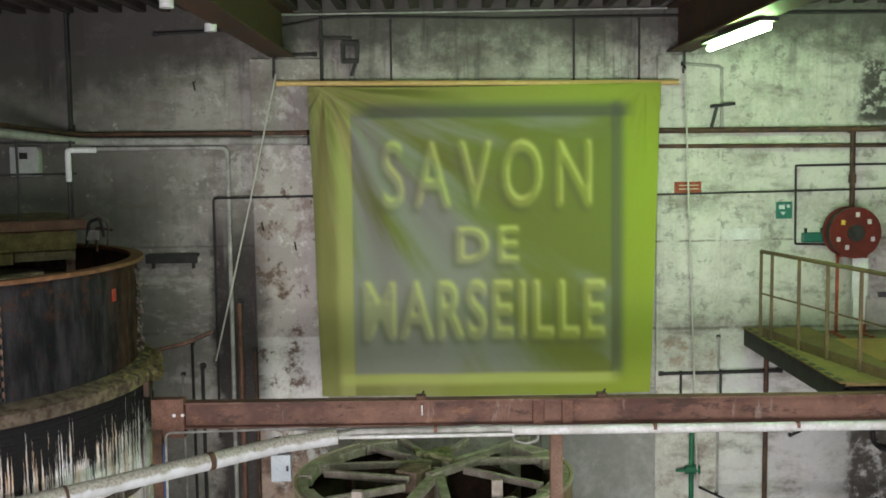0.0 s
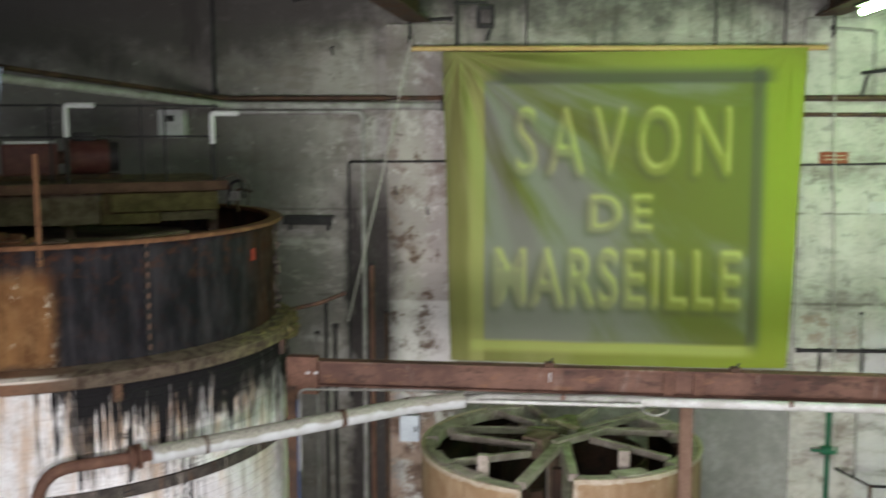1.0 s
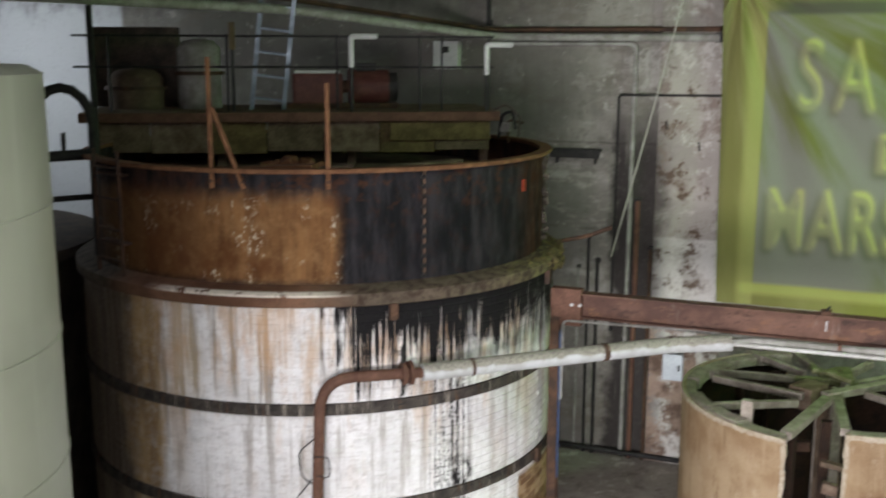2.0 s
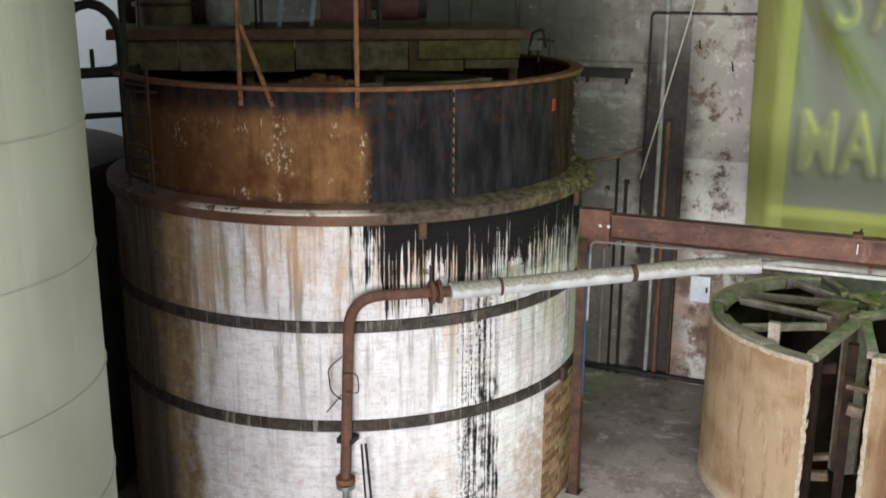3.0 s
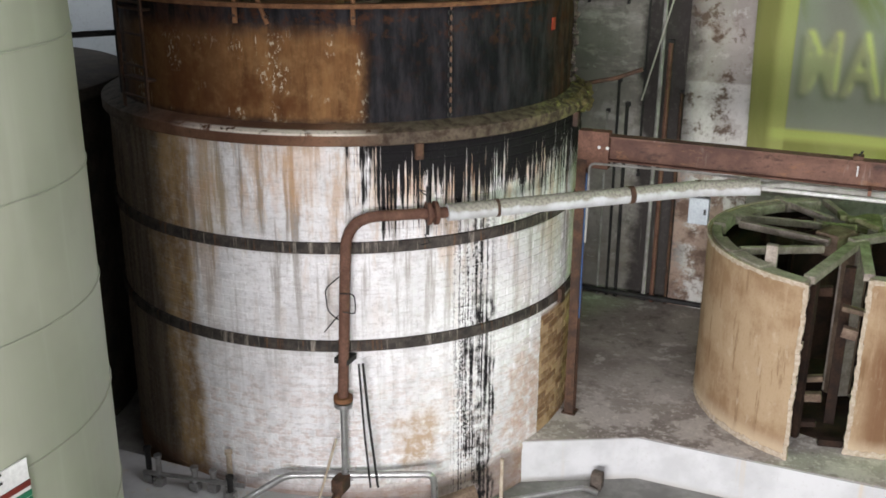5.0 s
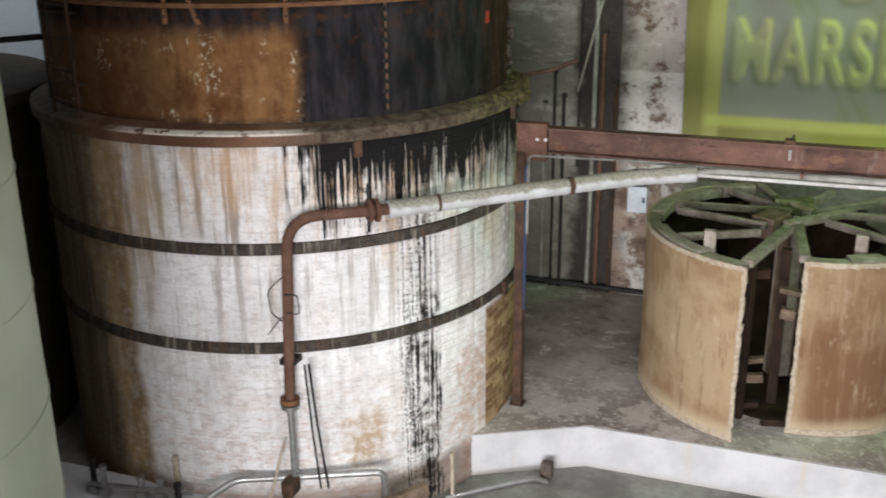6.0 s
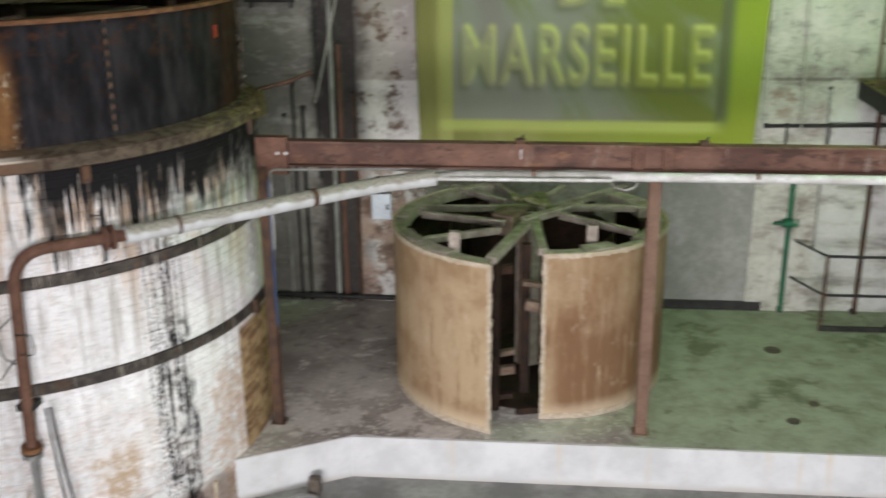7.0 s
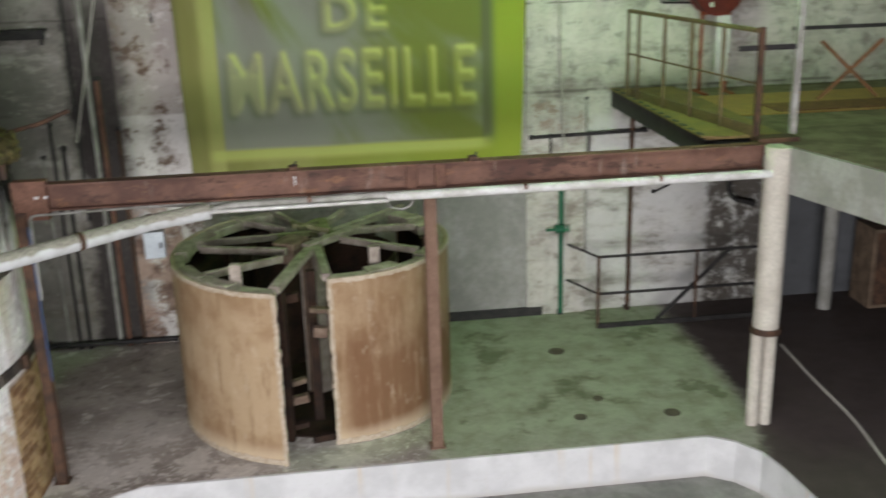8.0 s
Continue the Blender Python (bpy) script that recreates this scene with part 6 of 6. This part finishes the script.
for x in (3.45, 4.75):
    part("post", boxed((x, 11.99, 0.49), (0.035, 0.035, 0.98), 0.003), M_DARKRUST, lr)
for z in (0.97, 0.47):
    part("rail", boxed((4.5, 11.99, z), (2.1, 0.03, 0.03), 0.003), M_BLACK, lr)
    part("rail", rodded((3.45, 11.99, z), (3.17, 12.64, z), 0.016, 8), M_BLACK, lr)
part("curb", boxed((4.5, 11.99, 0.03), (2.1, 0.05, 0.06), 0.004), M_BLACK, lr)
part("brace", boxed((0, 0, 0), (1.42, 0.03, 0.05), 0.003, Matrix.Translation((4.72, 12.02, 0.50)) @ Matrix.Rotation(radians(-44), 4, "Y")), M_BLACK, lr)
gpipe = run("water_pipe", "green painted water pipe with a valve", [(3.09, 12.55, 0.03), (3.09, 12.55, 1.98)], 0.032, M_PIPEGREEN, 0)
part("valve", rodded((3.00, 12.50, 1.22), (3.18, 12.50, 1.22), 0.055, 12), M_PIPEGREEN, gpipe, "", 40)
part("handle", rodded((2.88, 12.48, 1.22), (3.02, 12.48, 1.22), 0.018, 8), M_PIPEGREEN, gpipe)
run("pipe", "dark upright pipe on the wall", [(4.02, 12.56, 0.0), (4.02, 12.56, 2.9)], 0.03, M_DARKRUST, 0)
run("pipe", "thin upright pipe on the wall", [(3.42, 12.57, 0.9), (3.42, 12.57, 2.9)], 0.016, M_OLDPIPE, 0)
run("pipe", "dark pipe along the wall behind the girder", [(2.7, 12.56, 2.44), (4.2, 12.56, 2.46)], 0.022, M_BLACK, 0)
for x in (2.95, 3.45, 4.03):
    run("pipe", "short drop pipe behind the girder", [(x, 12.56, 2.45), (x, 12.56, 2.0)], 0.016, M_BLACK, 0)
run("cable", "slack cable on the wall", [(4.35, 12.58, 1.62), (4.7, 12.58, 1.78), (5.2, 12.58, 1.80), (5.6, 12.58, 1.8)], 0.012, M_BLACK, 0.1)
run("pipe", "bent black pipe in the corner", [(5.35, 12.5, 2.3), (5.35, 12.5, 1.5), (5.7, 12.5, 1.4)], 0.03, M_BLACK, 0.15)
structure("plaster_panel", boxed((1.95, WY1 - 0.012, 1.15), (1.5, 0.05, 2.2), 0.008), M_CONCRETE, "smooth grey cement panel low on the wall", "panel")
structure("baseboard", boxed((2.0, WY1 - 0.05, 0.06), (1.7, 0.05, 0.12), 0.004), M_BLACK, "black skirting at the foot of the wall", "baseboard")
for k, (x, y, r) in enumerate(((2.75, 11.35, 0.10), (3.59, 9.53, 0.09), (2.6, 9.6, 0.07), (2.9, 10.0, 0.06))):
    hole = thing("drain_cover", "small dark drain cover in the floor", "drain", "drain covers", at=(x, y, 0.0))
    part("plate", rodded((0, 0, 0.001), (0, 0, 0.008), r, 16), M_CRUST, hole)

# ---- details of the girder and its pipe ----
for dx in (0.02, 0.10):
    part("bolt", rodded((-3.32 + dx, -0.085, 0.13), (-3.32 + dx, -0.065, 0.13), 0.016, 10), M_WHITE, girder, "bright bolt head")
part("end_plate", boxed((-3.36, -0.02, 0.10), (0.30, 0.12, 0.36), 0.008), M_RUST, beam, "rusty end plate")
for x in (0.05, 0.32):
    part("stiffener", boxed((x, -0.035, 0.12), (0.10, 0.06, 0.215), 0.004), M_RUST, beam)
part("flake", boxed((-1.02, -0.075, 0.15), (0.012, 0.006, 0.09), 0), M_WHITE, girder, "white paint fleck")
run("cable", "grey cable clipped under the girder", [(-2.58, 9.14, 1.9), (-2.58, 9.16, 2.69), (-1.6, 9.186, 2.705), (-0.4, 9.186, 2.69), (0.3, 9.186, 2.72), (1.4, 9.186, 2.70), (4.2, 9.186, 2.72)], 0.012, M_OLDPIPE, 0.06, 8)
run("cable", "blue cable down the column", [(-2.595, 9.13, 2.6), (-2.595, 9.13, 1.1)], 0.008, M_BLUECABLE, 0, 8)
for p, q in (((-2.05, 8.517, 2.609), (-2.01, 8.550, 2.610)), ((-1.53, 8.94, 2.62), (-1.49, 8.97, 2.62)), ((-3.0, 7.74, 2.587), (-2.98, 7.757, 2.588))):
    part("band", rodded(p, q, 0.079, 16), M_DARKRUST, lagging, "dark strap", 40)
part("sleeve", tubed([(-0.98, 9.06, 2.655), (0.62, 9.06, 2.665)], 0.018, 12), M_WHITEPIPE, pipe, "bright white sleeve", 40)
part("flange", rodded((-4.07, 6.92, 0.92), (-4.07, 6.92, 0.96), 0.085, 18), M_ORANGE, riser, "rusty flange", 40)
part("flange", rodded((-4.07, 6.92, 0.87), (-4.07, 6.92, 0.905), 0.085, 18), M_STEEL, riser, "steel flange", 40)
for k in (0, 1):
    part("flange", rodded((-3.47 + 0.05 * k, 7.357 + 0.04 * k, 2.585), (-3.445 + 0.05 * k, 7.377 + 0.04 * k, 2.585), 0.10, 18), M_RUST, pipe, "rusty flange", 40)
part("valve_stem", rodded((-3.46, 7.36, 2.4), (-3.46, 7.36, 2.82), 0.016, 8), M_BLACK, pipe)
part("clip", boxed((-4.07, 6.98, 1.30), (0.14, 0.16, 0.05), 0.006), M_BLACK, riser, "black pipe clip")
for p in ([(-3.46, 7.38, 2.72), (-3.52, 7.30, 2.80), (-3.42, 7.33, 2.78)], [(-3.46, 7.30, 2.42), (-3.40, 7.28, 2.36), (-3.48, 7.28, 2.33)]):
    part("wire_loop", tubed(p, 0.006, 6), M_BLACK, pipe)
for x in (-0.1, 1.9, 3.2):
    part("hanger", boxed((x, 9.09, 2.72), (0.03, 0.10, 0.05), 0.003), M_RUST, pipe)
loopw = thing("wire_coil", "loose black wire coil on the riser pipe", "wire", at=(-4.06, 6.86, 1.85))
part("loop", tubed([(0.02, 0, 0.25), (-0.12, 0, 0.12), (-0.10, 0, -0.08), (0.0, 0, -0.14)], 0.006, 6, 0.05), M_BLACK, loopw)
part("loop", tubed([(0.02, 0, 0.10), (0.16, 0, 0.12), (0.17, 0, -0.06), (0.05, 0, -0.06)], 0.006, 6, 0.05), M_BLACK, loopw)
part("tail", tubed([(0.0, 0, -0.10), (-0.14, 0, -0.28)], 0.006, 6), M_BLACK, loopw)
run("cable", "black cables down the vat wall", [(-3.90, 6.98, 1.28), (-3.86, 7.0, 0.7), (-3.80, 7.03, 0.05)], 0.012, M_BLACK, 0.1, 6)
run("cable", "black cables down the vat wall", [(-3.93, 6.96, 1.28), (-3.90, 6.98, 0.6), (-3.86, 7.0, 0.05)], 0.010, M_BLACK, 0.1, 6)
jb = thing("junction_box", "pale grey junction box hung below the pipe", "box", at=(-1.50, 9.02, 2.27))
case = part("case", boxed((0, 0, 0.13), (0.18, 0.09, 0.25), 0.012), M_PALEBOX, jb)
part("switch", boxed((0.06, -0.048, 0.13), (0.02, 0.012, 0.05)), M_BLACK, case)
part("strap", boxed((0, 0.0, 0.30), (0.03, 0.02, 0.10)), M_BLACK, jb)

coil = thing("cable_loop", "pale loose cable loop under the girder", "cable", at=(0.72, 9.17, 2.60))
part("loop", tubed([(-0.12, 0, 0.12), (-0.10, 0, -0.02), (0.02, 0, -0.06), (0.13, 0, -0.02), (0.12, 0, 0.06), (0.0, 0, 0.10)], 0.010, 8, 0.04), M_OLDPIPE, coil)
for x in (-0.23, 1.44):
    lump = thing("beam_clamp", "small dark clamp on top of the girder", "clamp", "clamps on the girder", at=(x, 9.25, 2.96))
    part("jaw", boxed((0, 0, 0.018), (0.09, 0.10, 0.04), 0.008), M_DARKRUST, lump)
    part("screw", rodded((0.0, -0.03, 0.03), (0.03, -0.03, 0.08), 0.010, 8), M_BLACK, lump)

# ---- the pit ----
led = prism([(-6.9, 6.85), (-6.2, 5.6), (-3.0, 6.5), (-3.55, 7.0), (-4.3, 6.95), (-5.2, 6.85)], PIT, -0.13)
structure("pit_ledge", led, M_KERB, "white painted ledge along the foot of the vat", "ledge")
pp = thing("pit_pipework", "stainless pipework at the foot of the vat", "pipe", at=(0, 0, 0))
part("header", tubed([(-5.0, 6.1, -0.08), (-4.56, 6.72, 0.16), (-3.36, 7.27, 0.16), (-3.34, 7.31, -0.46)], 0.032, 12, 0.08), M_STEEL, pp, "", 40)
part("branch", tubed([(-4.07, 6.92, 0.14), (-4.10, 6.6, -0.12)], 0.04, 10), M_DARKRUST, pp, "", 40)
part("valve", boxed((-4.08, 6.85, 0.12), (0.12, 0.16, 0.14), 0.02), M_DARKRUST, pp)
for x, y, h, mat in ((-5.93, 6.50, 0.34, M_BLACK), (-5.80, 6.48, 0.30, M_STEEL), (-5.45, 6.55, 0.22, M_STEEL), (-5.28, 6.60, 0.20, M_STEEL), (-5.18, 6.72, 0.36, M_PALEEDGE), (-5.06, 6.55, 0.22, M_BLACK)):
    t = thing("valve_stem", "upright valve stem on the ledge", "valve", "valves on the ledge", at=(x, y, -0.13))
    part("stem", rodded((0, 0, 0), (0, 0, h), 0.028, 10), mat, t, "", 40)
    part("cap", rodded((0, 0, h), (0, 0, h + 0.03), 0.038, 10), mat, t, "", 40)
    part("body", boxed((0, 0, 0.05), (0.10, 0.08, 0.08), 0.01), M_STEEL, t)
run("pipe", "steel pipe joining the valves", [(-5.95, 6.45, 0.0), (-4.95, 6.62, 0.0)], 0.022, M_STEEL, 0)
run("pipe", "wooden-looking pale rod leaning in the pit", [(-4.2, 6.55, -0.12), (-4.13, 6.88, 0.55)], 0.012, M_PALEEDGE, 0)
ho = run("hose", "steel hose lying in the pit", [(-3.0, 7.9, -0.43), (-2.6, 8.2, -0.40), (-2.25, 8.45, -0.38), (-2.15, 8.5, -0.44)], 0.03, M_STEEL, 0.1, 10)
part("coupling", boxed((-2.18, 8.60, -0.36), (0.12, 0.12, 0.18), 0.03), M_CRUST, ho, "dark coupling")
bk = thing("fallen_plank", "dark rotten plank against the vat foot", "plank", at=(-3.2, 7.3, -0.1))
part("plank", boxed((0, 0, 0.0), (0.5, 0.08, 0.12), 0.01, Matrix.Rotation(radians(38), 4, "Z") @ Matrix.Rotation(radians(-14), 4, "Y")), M_DARKWOOD, bk)
run("drain_pipe", "thin post at the foot of the vat", [(-2.95, 7.95, -0.46), (-2.95, 7.95, 0.05)], 0.02, M_PALEEDGE, 0)

# label and seams of the cream tank
for k, z in enumerate((0.5, 1.15, 1.8, 2.45, 3.1, 3.75, 4.4, 5.05)):
    bm = bmesh.new()
    pts = [(1.503 * math.cos(a), 1.503 * math.sin(a), z + 0.10 * math.sin(a + 0.6 * k)) for a in (2 * math.pi * i / 72 for i in range(73))]
    tube(bm, pts, 0.0045, 6)
    part("seam", bm, M_CREAM, cream, "", 40)
lm = Matrix.Translation((1.505 * math.cos(-0.060), 1.505 * math.sin(-0.060), 3.105)) @ Matrix.Rotation(-0.060 + math.pi / 2, 4, "Z")
plate = part("label", boxed((0, 0, 0), (0.22, 0.008, 0.24), 0, lm), M_WHITE, cream, "white tank label with coloured bars")
for dz, mat in ((0.0, M_RED), (-0.05, M_PIPEGREEN), (-0.085, M_PIPEGREEN)):
    part("label_bar", boxed((0.02, -0.007, dz), (0.18, 0.006, 0.028), 0, lm), mat, plate)
for dz in (0.07, 0.11):
    part("label_bar", boxed((-0.06, -0.007, dz), (0.06, 0.006, 0.010), 0, lm), M_BLACK, plate)

# ---- bricks of the vat ----
rng = random.Random(21)
CH, BL, BH = 0.0725, 0.232, 0.0615


def brick_mesh(name, seed):
    r = random.Random(seed)
    bm = bmesh.new()
    w, h, d, c = BL - 0.010, BH + 0.003, 0.030, 0.005
    f = [bm.verts.new((x * (w / 2 - c) + r.uniform(-0.002, 0.002), -d, z * (h / 2 - c) + r.uniform(-0.002, 0.002))) for x, z in ((-1, -1), (1, -1), (1, 1), (-1, 1))]
    m = [bm.verts.new((x * w / 2, -d + c, z * h / 2)) for x, z in ((-1, -1), (1, -1), (1, 1), (-1, 1))]
    b = [bm.verts.new((x * w / 2, 0, z * h / 2)) for x, z in ((-1, -1), (1, -1), (1, 1), (-1, 1))]
    bm.faces.new(f)
    for i in range(4):
        j = (i + 1) % 4
        bm.faces.new((m[i], m[j], f[j], f[i]))
        bm.faces.new((b[i], b[j], m[j], m[i]))
    bmesh.ops.recalc_face_normals(bm, faces=bm.faces)
    me = bpy.data.meshes.new(name)
    bm.to_mesh(me)
    bm.free()
    me.materials.append(M_BRICK)
    return me


SORTS = [brick_mesh("brick", k) for k in range(5)]
verts, faces, singles = [], [], 0
course = 0
z = PIT + 0.04
while z < 3.14:
    step_deg = math.degrees(BL / RB)
    phi = -88 + (step_deg / 2 if course % 2 else 0)
    while phi < 92:
        m = vat_frame(phi + rng.uniform(-0.08, 0.08), RB - 0.030 + rng.uniform(-0.003, 0.003), z + rng.uniform(-0.0015, 0.0015)) @ Matrix.Rotation(rng.uniform(-0.012, 0.012), 4, "Y")
        me = SORTS[rng.randrange(5)]
        if -30 < phi < 46 and 0.0 < z < 1.26 and singles < 300:
            ob = new("brick", me)
            ob.parent = vat
            ob.matrix_basis = VI @ m
            singles += 1
        else:
            k0 = len(verts)
            verts.extend((VI @ m @ v.co)[:] for v in me.vertices)
            faces.extend([k0 + i for i in p.vertices] for p in me.polygons)
        phi += step_deg
    z += CH
    course += 1
me = bpy.data.meshes.new("brickwork")
me.from_pydata(verts, [], faces)
me.materials.append(M_BRICK)
bw = new("brickwork", me)
bw.parent = vat
tagged(bw, kind="stuff")
